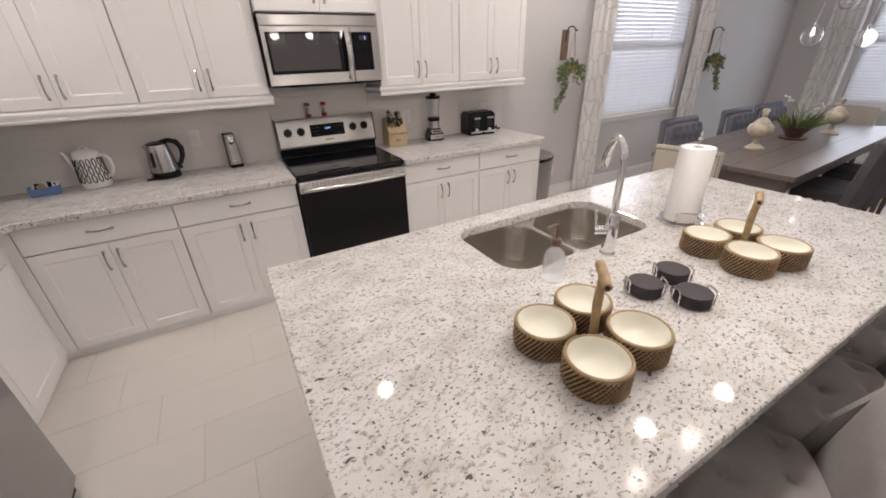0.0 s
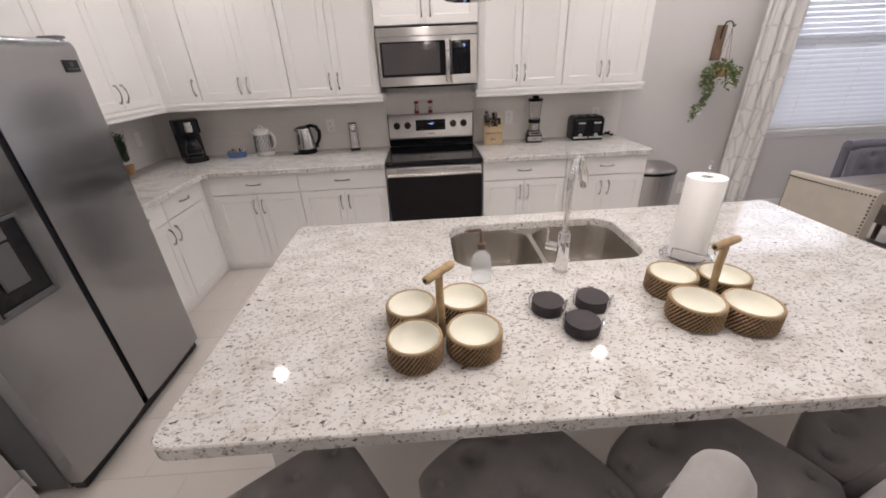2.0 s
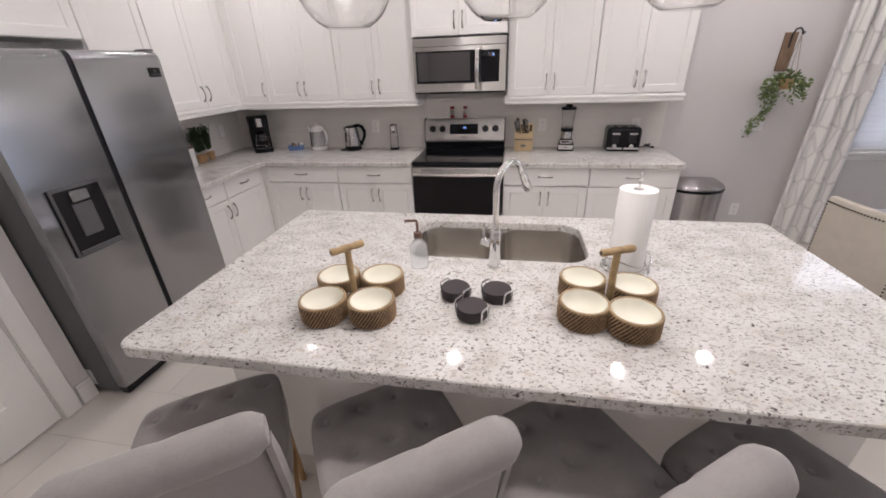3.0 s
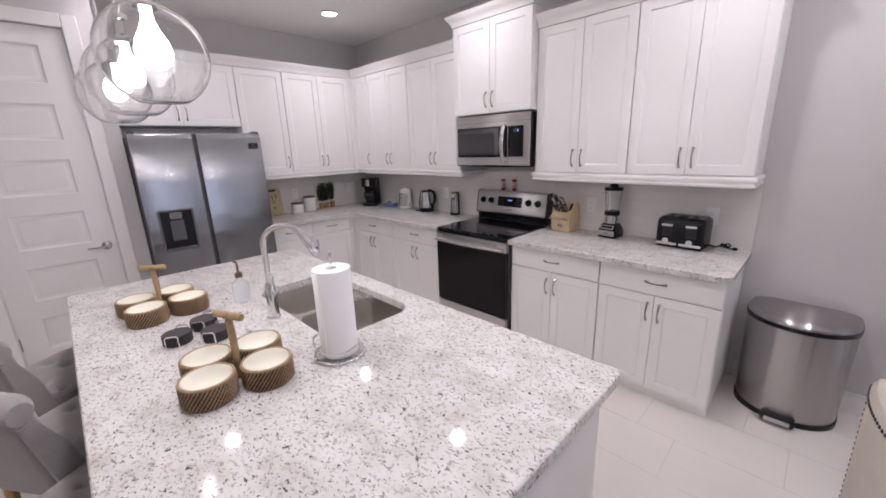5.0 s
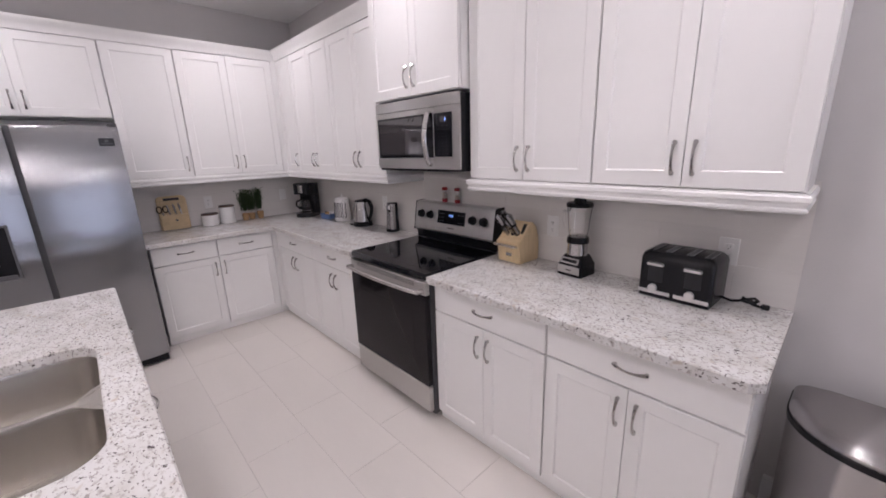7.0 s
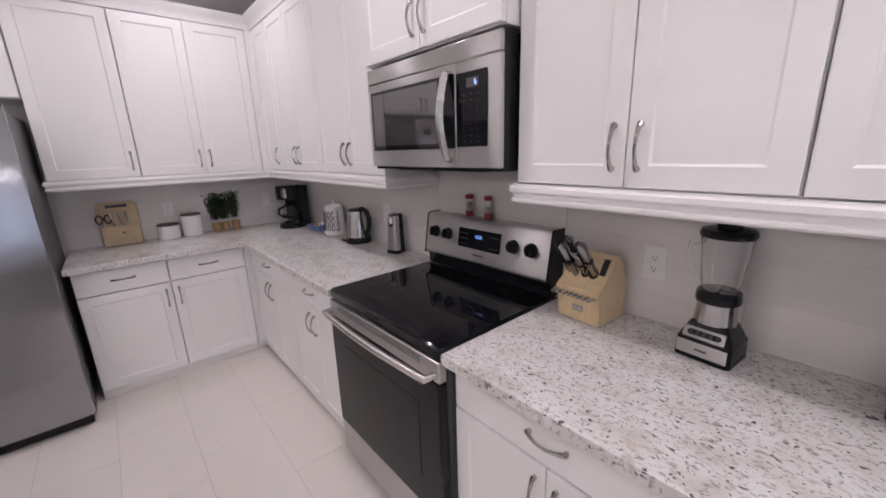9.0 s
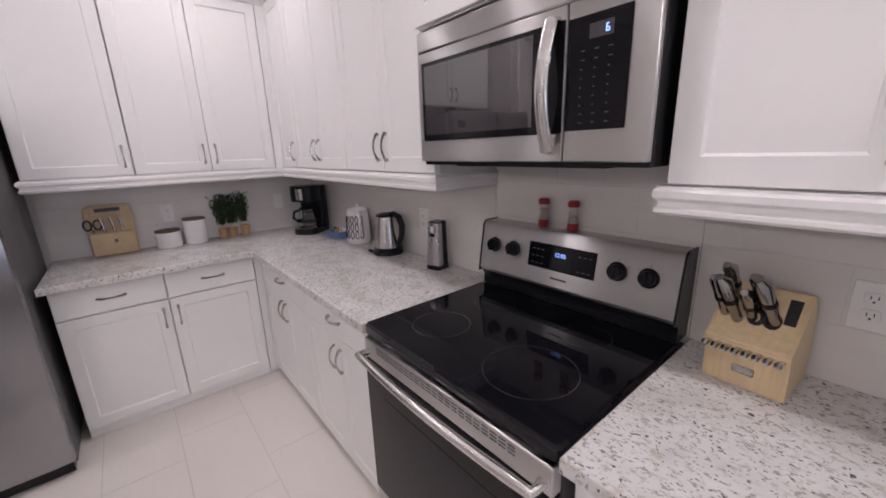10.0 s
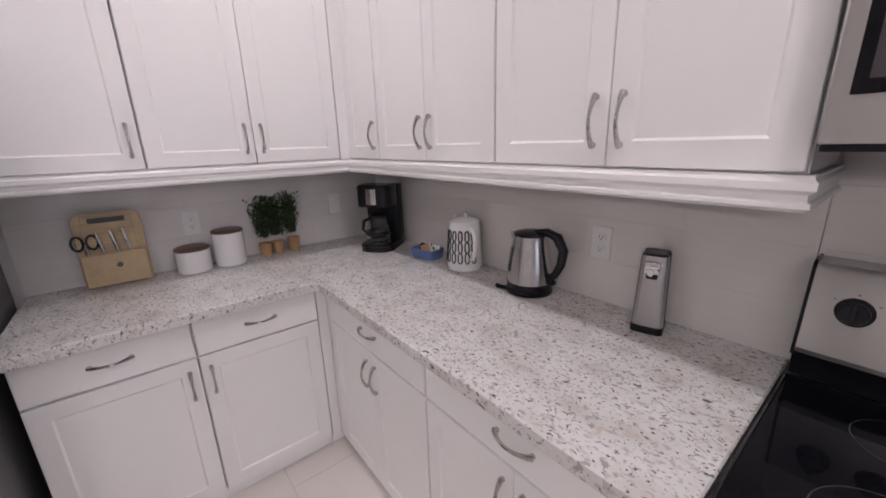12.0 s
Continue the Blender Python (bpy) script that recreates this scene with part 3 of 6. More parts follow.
xs = [IX0 + 0.07, 1.42, 2.225, IX1 - 0.07]
for a, b in zip(xs, xs[1:]):
    w = (b - a - 0.012) / 2
    for k in range(2):
        d = part("door", shaker(w, 0.592), PAINT, isl, "", pose(b - 0.004 - k * (w + 0.004), IB1 + 0.02, 0.112, 0, 0, 180))
        pull(d, w - 0.032 if k == 0 else 0.032, 0.487)
    d = part("drawer", flat_front(b - a - 0.008, 0.15), PAINT, isl, "", pose(b - 0.004, IB1 + 0.02, 0.712, 0, 0, 180))
    pull(d, (b - a) / 2, 0.078, True)

# ---- large appliances ----
def fridge():
    y0, y1, x0, xf, top, split = 1.327, 2.277, -1.03, -0.222, 1.800, 1.755
    f = thing("fridge", "stainless side-by-side fridge with an ice dispenser, dark grey sides", "fridge", pose(0, 0, 0))
    part("body", boxes((x0, xf - 0.085, y0 + 0.004, y1 - 0.004, 0.02, top - 0.02), bev=0.006), GREY, f, "dark grey painted fridge casing")
    part("sticker", boxes((-0.505, -0.440, y0 + 0.002, y0 + 0.0035, 0.062, 0.170)), PLATE, f, "small white paper sticker")
    part("base_grille", boxes((xf - 0.08, xf - 0.03, y0 + 0.01, y1 - 0.01, 0.012, 0.055)), BLACK, f)
    for a, b, name in ((y0, split - 0.016, "left"), (split + 0.016, y1, "right")):
        # a gently bowed door front
        n = 8
        pts = [(xf - 0.075, a), ] + [(xf - 0.012 + 0.012 * math.sin(math.pi * k / n) ** 0.5, a + (b - a) * k / n) for k in range(n + 1)] + [(xf - 0.075, b)]
        bm = bmesh.new()
        loft([[(max(x - back, xf - 0.075), y, z) for x, y in pts] for z, back in ((0.065, 0.008), (0.073, 0), (top - 0.045, 0), (top - 0.030, 0.003), (top - 0.016, 0.010), (top - 0.006, 0.020), (top, 0.034))], bm, True, True)
        d = part("door", bm, STEEL_D, f)
        part("gasket", boxes((xf - 0.084, xf - 0.076, a + 0.01, b - 0.01, 0.07, top - 0.01)), DARK, d)
        part("hinge_cover", boxes((xf - 0.12, xf - 0.03, (a if name == "left" else b - 0.05), (a + 0.05 if name == "left" else b), top + 0.001, top + 0.014), bev=0.004), GREY, d)
        if name == "left":
            ya, yb, za, zb = 1.395, 1.640, 0.865, 1.205
            disp = part("dispenser", boxes((xf - 0.002, xf + 0.008, ya, yb, za, zb), bev=0.003), BLACK, d, "black ice and water dispenser")
            part("bezel", boxes((xf + 0.0085, xf + 0.014, ya, ya + 0.012, za, zb), (xf + 0.0085, xf + 0.014, yb - 0.012, yb, za, zb), (xf + 0.0085, xf + 0.014, ya + 0.012, yb - 0.012, za, za + 0.012), (xf + 0.0085, xf + 0.014, ya + 0.012, yb - 0.012, zb - 0.012, zb)), GREY, disp)
            part("spout", boxes((xf + 0.009, xf + 0.030, ya + 0.075, yb - 0.085, zb - 0.075, zb - 0.02), bev=0.006), STEEL_D, disp, "steel dispenser spout")
            part("paddle", boxes((xf + 0.009, xf + 0.018, ya + 0.07, yb - 0.08, za + 0.09, zb - 0.085), bev=0.004), GREY, disp)
            part("drip_tray", boxes((xf + 0.009, xf + 0.022, ya + 0.02, yb - 0.02, za + 0.015, za + 0.03), bev=0.003), GREY, disp)
        else:
            bd = part("badge", boxes((xf - 0.006, xf + 0.002, b - 0.115, b - 0.035, 1.665, 1.715), bev=0.001), INK, d, "small dark badge")
            part("mark", boxes((xf + 0.0025, xf + 0.003, b - 0.105, b - 0.045, 1.675, 1.682), (xf + 0.0025, xf + 0.003, b - 0.085, b - 0.065, 1.688, 1.706)), PRINT, bd)
    part("handle_channel", boxes((xf - 0.083, xf - 0.055, split - 0.015, split + 0.015, 0.07, top - 0.004)), GREY, f, "dark recess between the fridge doors")


fridge()


def cooker():
    x0, x1, yf, yb = 1.012, 1.802, 3.292, 3.955
    c = thing("range", "stainless freestanding range with a black glass cooktop", "range", pose(0, 0, 0))
    part("body", boxes((x0 + 0.004, x1 - 0.004, yf + 0.008, yb, 0.025, 0.892)), GREY, c, "dark range casing")
    part("foot", boxes((x0 + 0.03, x0 + 0.07, yf + 0.05, yf + 0.09, 0, 0.0245)), BLACK, c)
    part("foot", boxes((x1 - 0.07, x1 - 0.03, yf + 0.05, yf + 0.09, 0, 0.0245)), BLACK, c)
    top = part("cooktop", slab(rounded(x0, x1, 3.266, 3.87, (0.02, 0.02, 0.004, 0.004), 4), 0.886, 0.921, bev=0.008), BLACKGLASS, c, "black glass cooktop")
    for cx, cy, r in ((1.212, 3.458, 0.100), (1.590, 3.452, 0.128), (1.212, 3.725, 0.078), (1.592, 3.728, 0.078)):
        bm = bmesh.new()
        loft([[(cx + q * math.cos(2 * math.pi * k / 72), cy + q * math.sin(2 * math.pi * k / 72), 0.9214) for k in range(72)] for q in (r, r - 0.0018)], bm, False)
        part("burner_ring", bm, RING, top)
    # backguard
    bm = bmesh.new()
    prof = [(3.872, 0.9215), (3.872, 0.965), (3.858, 0.985), (3.858, 0.9875), (3.955, 0.9875), (3.955, 0.9215)]
    loft([[(x, y, z) for y, z in prof] for x in (x0 + 0.004, x1 - 0.004)], bm, True, True)
    part("backguard_foot", bm, BLACK, c, "black lower backguard")
    bm = bmesh.new()
    prof = [(3.842, 1.002), (3.872, 1.185), (3.885, 1.198), (3.955, 1.198), (3.955, 0.988), (3.850, 0.988)]
    loft([[(x, y, z) for y, z in prof] for x in (x0 + 0.010, x1 - 0.010)], bm, True, True)
    g = part("control_panel", bm, STEEL_H, c, "brushed stainless control panel")
    for xa, xb in ((x0 + 0.003, x0 + 0.0095), (x1 - 0.0095, x1 - 0.003)):
        bm = bmesh.new()
        loft([[(x, y, z) for y, z in ((3.838, 0.985), (3.870, 1.190), (3.885, 1.202), (3.958, 1.202), (3.958, 0.985))] for x in (xa, xb)], bm, True, True)
        part("end_cap", bm, BLACK, c)

    def face(z):
        return 3.842 + (z - 1.002) / 0.183 * 0.030

    tilt = -math.degrees(math.atan2(0.030, 0.183))
    for kx in (1.096, 1.194, 1.613, 1.709):
        k = part("knob", lathe([(0, 0), (0.030, 0), (0.031, 0.004), (0.025, 0.007), (0.024, 0.026), (0.021, 0.030), (0, 0.031)], 28), BLACK, g, "black control knob", pose(kx, face(1.108) - 0.0005, 1.108, 90 + tilt, 0, 0))
        part("grip", boxes((-0.005, 0.005, -0.023, 0.023, 0.0315, 0.040), bev=0.002), BLACK, k)
        part("scale_mark", boxes((-0.002, 0.002, 0.036, 0.039, 0.0002, 0.0008), (-0.036, -0.031, 0.020, 0.022, 0.0002, 0.0008), (0.031, 0.036, 0.020, 0.022, 0.0002, 0.0008)), PRINT, k)
    d = part("display", boxes((1.268, 1.541, -0.002, 0.0, 1.058, 1.152), bev=0.001), BLACKGLASS, g, "black clock display panel", pose(0, 0, 0))
    d.matrix_basis = pose(0, face(1.105), 1.105, tilt, 0, 0) @ pose(0, 0, -1.105)
    for r in range(3):
        for q in range(3):
            for sx in (1.285, 1.475):
                if sx > 1.4 and r == 1:
                    continue
                part("key_print", boxes((sx + q * 0.020, sx + q * 0.020 + 0.011, -0.0034, -0.0024, 1.073 + r * 0.026, 1.077 + r * 0.026)), PRINT, d)
    cu = bpy.data.curves.new("clock_digits", "FONT")
    cu.body, cu.size, cu.align_x, cu.align_y, cu.extrude = "12:05", 0.021, "CENTER", "CENTER", 0.0002
    me = text_mesh(cu, "clock_digits")
    part("clock_digits", me, DISPLAY, d, "glowing blue clock digits", pose(1.405, -0.0032, 1.117, 90, 0, 0))
    part("name_print", boxes((1.375, 1.440, -0.001, 0, 1.028, 1.035)), PRINT, g, "", pose(0, face(1.03) - 0.001, 0))
    # oven door
    bm = boxes((x0 + 0.006, x1 - 0.006, 3.262, 3.296, 0.795, 0.872), bev=0.004)
    tp = part("oven_trim", bm, STEEL_H, c, "stainless oven top trim")
    for k in range(3):
        for q in range(22):
            xx = 1.10 + q * 0.0275
            part("vent_slot", VENT, GREY, tp, "", pose(xx, 3.2615, 0.858 - 0.010 * k))
    dr = part("oven_door", boxes((x0 + 0.006, x1 - 0.006, 3.258, 3.296, 0.228, 0.792), bev=0.005), OVENGLASS, c, "black glass oven door")
    part("oven_window", boxes((x0 + 0.12, x1 - 0.12, 3.2565, 3.2578, 0.36, 0.68)), OVENGLASS, dr)
    pts = [(x0 + 0.030, 3.262, 0.822)] + [(x0 + 0.030 + (x1 - x0 - 0.06) * k / 12, 3.222 - 0.016 * math.sin(math.pi * k / 12), 0.822) for k in range(13)] + [(x1 - 0.030, 3.262, 0.822)]
    part("oven_handle", tube(pts, 0.0135, 12), STEEL, dr, "bowed stainless oven handle")
    part("storage_drawer", boxes((x0 + 0.006, x1 - 0.006, 3.262, 3.296, 0.052, 0.222), bev=0.005), STEEL_H, c, "stainless storage drawer")


def text_mesh(cu, name):
    ob = bpy.data.objects.new(name, cu)
    me = bpy.data.meshes.new_from_object(ob)
    bpy.data.objects.remove(ob)
    return me


VENT = mesh(boxes((0, 0.021, -0.001, 0.001, -0.0018, 0.0018)), "vent_slot")
VENT.materials.append(GREY)
cooker()


def microwave():
    x0, x1, yf, yb, z0, z1 = 1.016, 1.797, 3.552, 3.955, 1.460, 1.872
    m = thing("microwave", "stainless over-the-range microwave with a dark window", "microwave", pose(0, 0, 0))
    part("casing", boxes((x0 + 0.003, x1 - 0.003, yf + 0.018, yb, z0 - 0.012, z1 - 0.002)), BLACK, m, "black microwave casing")
    xs = 1.592
    part("top_vent", boxes((x0, x1, yf, yf + 0.017, z1 - 0.062, z1), bev=0.004), STEEL_H, m)
    d = part("door", boxes((x0, xs - 0.001, yf, yf + 0.017, z0, z1 - 0.064), bev=0.003), STEEL_H, m, "brushed stainless microwave door")
    part("window", boxes((1.040, 1.588, yf - 0.003, yf - 0.0005, 1.528, 1.776), bev=0.001), BLACKGLASS, d, "dark microwave window")
    part("window_mesh", boxes((1.056, 1.500, yf - 0.0044, yf - 0.0032, 1.548, 1.764)), MWGLASS, d)
    h = [(1.560, yf + 0.002, 1.487)] + [(1.560, yf - 0.020 - 0.030 * math.sin(math.pi * k / 10), 1.490 + 0.285 * k / 10) for k in range(11)] + [(1.560, yf + 0.002, 1.778)]
    bm = tube(h, 0.012, 12)
    for v in bm.verts:
        v.co.x = 1.560 + (v.co.x - 1.560) * 1.5
    part("handle", bm, STEEL, d, "bowed stainless handle")
    p = part("control_panel", boxes((xs + 0.001, x1, yf, yf + 0.017, z0, z1 - 0.064), bev=0.003), STEEL_H, m)
    g = part("keypad", boxes((xs + 0.004, 1.742, yf - 0.003, yf - 0.0005, 1.532, 1.772), bev=0.001), BLACKGLASS, p, "black glass keypad")
    part("clock_window", boxes((1.650, 1.705, yf - 0.0046, yf - 0.0032, 1.722, 1.752)), MWGLASS, g)
    part("digit", boxes((1.688, 1.690, yf - 0.0054, yf - 0.0047, 1.729, 1.745), (1.694, 1.696, yf - 0.0054, yf - 0.0047, 1.729, 1.737), (1.690, 1.694, yf - 0.0054, yf - 0.0047, 1.743, 1.745), (1.690, 1.694, yf - 0.0054, yf - 0.0047, 1.736, 1.738), (1.690, 1.694, yf - 0.0054, yf - 0.0047, 1.729, 1.731)), DISPLAY, g, "blue clock digits")
    for r in range(9):
        for q in range(3):
            w = 0.009 if r in (0, 1, 7, 8) else 0.004
            xx = 1.632 + q * 0.032
            part("key_print", boxes((xx, xx + w, yf - 0.0040, yf - 0.0032, 1.548 + r * 0.019, 1.5500 + r * 0.019)), PRINT, g)
    part("filter", boxes((x0 + 0.12, x1 - 0.12, yf + 0.06, yb - 0.08, z0 - 0.018, z0 - 0.0125)), DARK, m)


microwave()

# ---- island things ----
def sink():
    s = thing("sink", "stainless undermount double-bowl sink", "sink", pose(0, 0, 0))
    mid = 1.815
    for a, b in ((SX0 - 0.006, mid - 0.012), (mid + 0.012, SX1 + 0.006)):
        rings = []
        for inset, z, r in ((0.0, 0.8755, 0.10), (0.004, 0.86, 0.10), (0.014, 0.74, 0.095), (0.03, 0.705, 0.08), (0.06, 0.692, 0.06), (0.13, 0.688, 0.03)):
            rings.append([(x, y, z) for x, y in rounded(a + inset, b - inset, SY0 - 0.006 + inset, SY1 + 0.006 - inset, r, 7)])
        bowl = part("bowl", loft(rings, None, True), SINK, s)
        part("drain", lathe([(0.0, 0.001), (0.030, 0.001), (0.042, 0.004), (0.044, 0.001)], 24), CHROME, bowl, "", pose((a + b) / 2, (SY0 + SY1) / 2 + 0.03, 0.688))
    part("divider", boxes((mid - 0.0125, mid + 0.0125, SY0 + 0.04, SY1 - 0.04, 0.868, 0.8752), bev=0.003), SINK, s)
    # flanges between the bowls, under the stone edge
    for edge, sgn in ((SY0 - 0.006, 1), (SY1 + 0.006, -1)):
        bm = bmesh.new()
        right = [(mid + 0.1 * math.cos(radians(q)) ** 3, edge + sgn * 0.098 * math.sin(radians(q)) ** 1.6) for q in (0, 25, 45, 65, 90)]
        left = [(2 * mid - x, y) for x, y in right[-2::-1]]
        bm.faces.new([bm.verts.new((x, y, 0.8745)) for x, y in right + left])
        part("flange", bm, SINK, s)


sink()


def faucet():
    f = thing("faucet", "tall chrome gooseneck kitchen faucet with a pull-down head", "faucet", pose(1.829, 1.450, CT, 0, 0, -35))
    part("base", lathe([(0, 0), (0.030, 0), (0.030, 0.006), (0.025, 0.012), (0.0235, 0.10), (0.022, 0.155), (0.015, 0.165), (0, 0.166)], 28), CHROME, f)
    R = 0.083
    neck = [(0, 0, 0.16), (0, 0, 0.22), (0, 0, 0.28), (0, 0, 0.315)] + [(0, R - R * math.cos(radians(a)), 0.33 + R * math.sin(radians(a))) for a in range(8, 161, 9)]
    part("neck", tube(neck, 0.0125, 14), CHROME, f)
    e = Vector(neck[-1])
    d = (e - Vector(neck[-2])).normalized()
    part("spray_head", tube([e, e + d * 0.03, e + d * 0.035, e + d * 0.105, e + d * 0.11], 0.016, 16, radii=[0.013, 0.0145, 0.0165, 0.018, 0.016]), CHROME, f)
    b = e + d * 0.085
    part("spray_button", boxes((-0.005, 0.005, b.y + 0.012, b.y + 0.020, b.z - 0.012, b.z + 0.012), bev=0.002), BLACK, f)
    arm = part("lever_hub", tube([(-0.018, 0, 0.095), (-0.062, 0, 0.095)], 0.017, 16), CHROME, f)
    part("lever", tube([(-0.055, 0, 0.10), (-0.060, 0, 0.13), (-0.062, 0.004, 0.175)], 0.0055, 10), CHROME, arm)


faucet()


def soap():
    s = thing("soap_bottle", "clear soap bottle with a dark pump top", "soap bottle", pose(1.520, 1.420, CT))
    part("bottle", lathe([(0, 0.001), (0.034, 0.001), (0.037, 0.006), (0.037, 0.085), (0.030, 0.105), (0.016, 0.118), (0.014, 0.130), (0.012, 0.130), (0.014, 0.116), (0.028, 0.103), (0.035, 0.084), (0.035, 0.008), (0, 0.004)], 28), SOAPGL, s, "clear plastic bottle").visible_shadow = False
    part("collar", lathe([(0, 0.131), (0.017, 0.131), (0.017, 0.152), (0.010, 0.156), (0, 0.156)], 20), WALNUT, s, "dark bronze pump collar")
    part("pump", tube([(0, 0, 0.156), (0, 0, 0.195), (-0.004, 0, 0.203), (-0.05, 0, 0.200)], 0.0055, 10), WALNUT, s)


soap()


def towel_roll():
    t = thing("paper_towel_holder", "white paper towel roll on a chrome wire holder", "paper towel", pose(2.337, 1.484, CT) @ Matrix.Diagonal((1, 1, 1.13, 1)))
    ring = [(0.088 * math.cos(radians(a)), 0.088 * math.sin(radians(a)), 0.009) for a in range(0, 360, 10)]
    part("base_ring", tube(ring, 0.0035, 8, closed=True), CHROME, t)
    for a in (0, 90):
        c, s = math.cos(radians(a)), math.sin(radians(a))
        part("cross_wire", tube([(-0.088 * c, -0.088 * s, 0.0095), (0.088 * c, 0.088 * s, 0.0095)], 0.003, 8), CHROME, t)
    for a in (20, 140, 260):
        x, y = 0.088 * math.cos(radians(a)), 0.088 * math.sin(radians(a))
        part("ball_foot", lathe([(0, 0), (0.006, 0.002), (0.008, 0.008), (0.006, 0.014), (0, 0.016)], 12), CHROME, t, "", pose(x, y, 0))
    part("post", lathe([(0, 0.01), (0.004, 0.01), (0.004, 0.315), (0.009, 0.318), (0.004, 0.326), (0.006, 0.335), (0.0, 0.348)], 14), CHROME, t)
    arm = [(0.088 * math.cos(radians(a)), 0.088 * math.sin(radians(a)), 0.05 + 0.012 * math.sin(radians(a * 2))) for a in range(-160, 21, 12)]
    part("guard_wire", tube([(arm[0][0], arm[0][1], 0.009)] + arm + [(arm[-1][0], arm[-1][1], 0.009)], 0.003, 8), CHROME, t)
    prof = [(0.020, 0.014), (0.0635, 0.014), (0.0645, 0.018), (0.0645, 0.286), (0.0635, 0.290), (0.020, 0.290), (0.020, 0.014)]
    part("roll", lathe(prof, 40), PAPER, t, "white quilted paper towel")
    part("loose_edge", tube([(0.0645 * math.cos(radians(a)), 0.0645 * math.sin(radians(a)), z) for a, z in ((-70, 0.016), (-70, 0.15), (-70, 0.288))], 0.0012, 6), PAPER, t)


towel_roll()


def strand_mesh():
    """Rows of slanted cane strands laid round a bowl."""
    bm = bmesh.new()
    rows, per, h = 8, 40, 0.066
    for r in range(rows):
        zc = 0.004 + (r + 0.5) * h / rows
        for k in range(per):
            a = 2 * math.pi * (k + 0.5 * (r % 2)) / per
            pts = []
            for u in (-1, -0.5, 0, 0.5, 1):
                rr = 0.0742 + 0.0028 * (1 - u * u)
                aa = a + u * 0.085
                pts.append((rr * math.cos(aa), rr * math.sin(aa), zc + u * 0.0045))
            tube(pts, 0.0017, 5, bm, radii=[0.0009, 0.0020, 0.0023, 0.0020, 0.0009])
    return mesh(bm, "cane_weave", False)


STRM = strand_mesh()
STRM.materials.append(STRAND)
WICKM = mesh(lathe([(0, 0), (0.072, 0), (0.0735, 0.002), (0.0735, 0.069), (0.070, 0.069), (0.066, 0.004), (0, 0.004)], 48), "bowl_wall")
WICKM.materials.append(WICKER)
RIMM = mesh(tube([(0.0725 * math.cos(2 * math.pi * k / 48), 0.0725 * math.sin(2 * math.pi * k / 48), 0.0705) for k in range(48)], 0.0052, 8, closed=True), "rim")
RIMM.materials.append(RIMCANE)
LINM = mesh(lathe([(0, 0.030), (0.034, 0.031), (0.052, 0.040), (0.061, 0.054), (0.0672, 0.0725), (0.0690, 0.0735), (0.0690, 0.050), (0.060, 0.02), (0, 0.008)], 40), "ceramic_dish")
LINM.materials.append(CREAM)


def caddy(m, centres, spin):
    c = thing("bowl_caddy", "wicker caddy of four cream bowls with a bamboo handle", "serving caddy", m, "bowl caddies on the island")
    for k, (x, y) in enumerate(centres):
        b = part("bowl", WICKM, WICKER, c, "dark wicker bowl", pose(x, y, 0, 0, 0, 37 * k))
        tagged(part("cane_weave", STRM, STRAND, b, "slanted woven cane strands"), kind="stuff")
        part("rim", RIMM, RIMCANE, b, "cane rim")
        part("dish", LINM, CREAM, b, "cream glazed dish")
    part("stem", tube([(0, 0, 0.002), (0.002, 0.001, 0.07), (-0.001, 0.002, 0.14), (0, 0, 0.212)], 0.010, 10, radii=[0.011, 0.0105, 0.0115, 0.011]), BRANCH, c, "bamboo stem")
    h = [Vector((math.cos(radians(spin)) * u, math.sin(radians(spin)) * u, 0.222)) for u in (-0.058, -0.054, -0.02, -0.016, 0.02, 0.03, 0.054, 0.058)]
    bar = part("handle", tube(h, 0.012, 12, radii=[0.010, 0.0125, 0.0115, 0.0135, 0.0115, 0.013, 0.0125, 0.010]), BRANCH, c, "bamboo crossbar handle")
    part("pith", tube([h[0] - (h[1] - h[0]) * 0.25, h[0]], 0.006, 10), INK, bar, "dark hollow end")
    part("wire", tube([(centres[0][0] * 0.4, centres[0][1] * 0.4, 0.05), (0, 0, 0.055), (centres[3][0] * 0.4, centres[3][1] * 0.4, 0.05)], 0.0025, 8), CHROME, c)


C1 = (1.358, 1.114)
caddy(pose(*C1, CT), [(-0.077, -0.080), (0.088, -0.065), (-0.090, 0.080), (0.072, 0.100)], 48)
C2 = (2.214, 1.180)
caddy(pose(*C2, CT), [(-0.090, -0.064), (0.052, -0.098), (-0.072, 0.092), (0.086, 0.064)], 24)


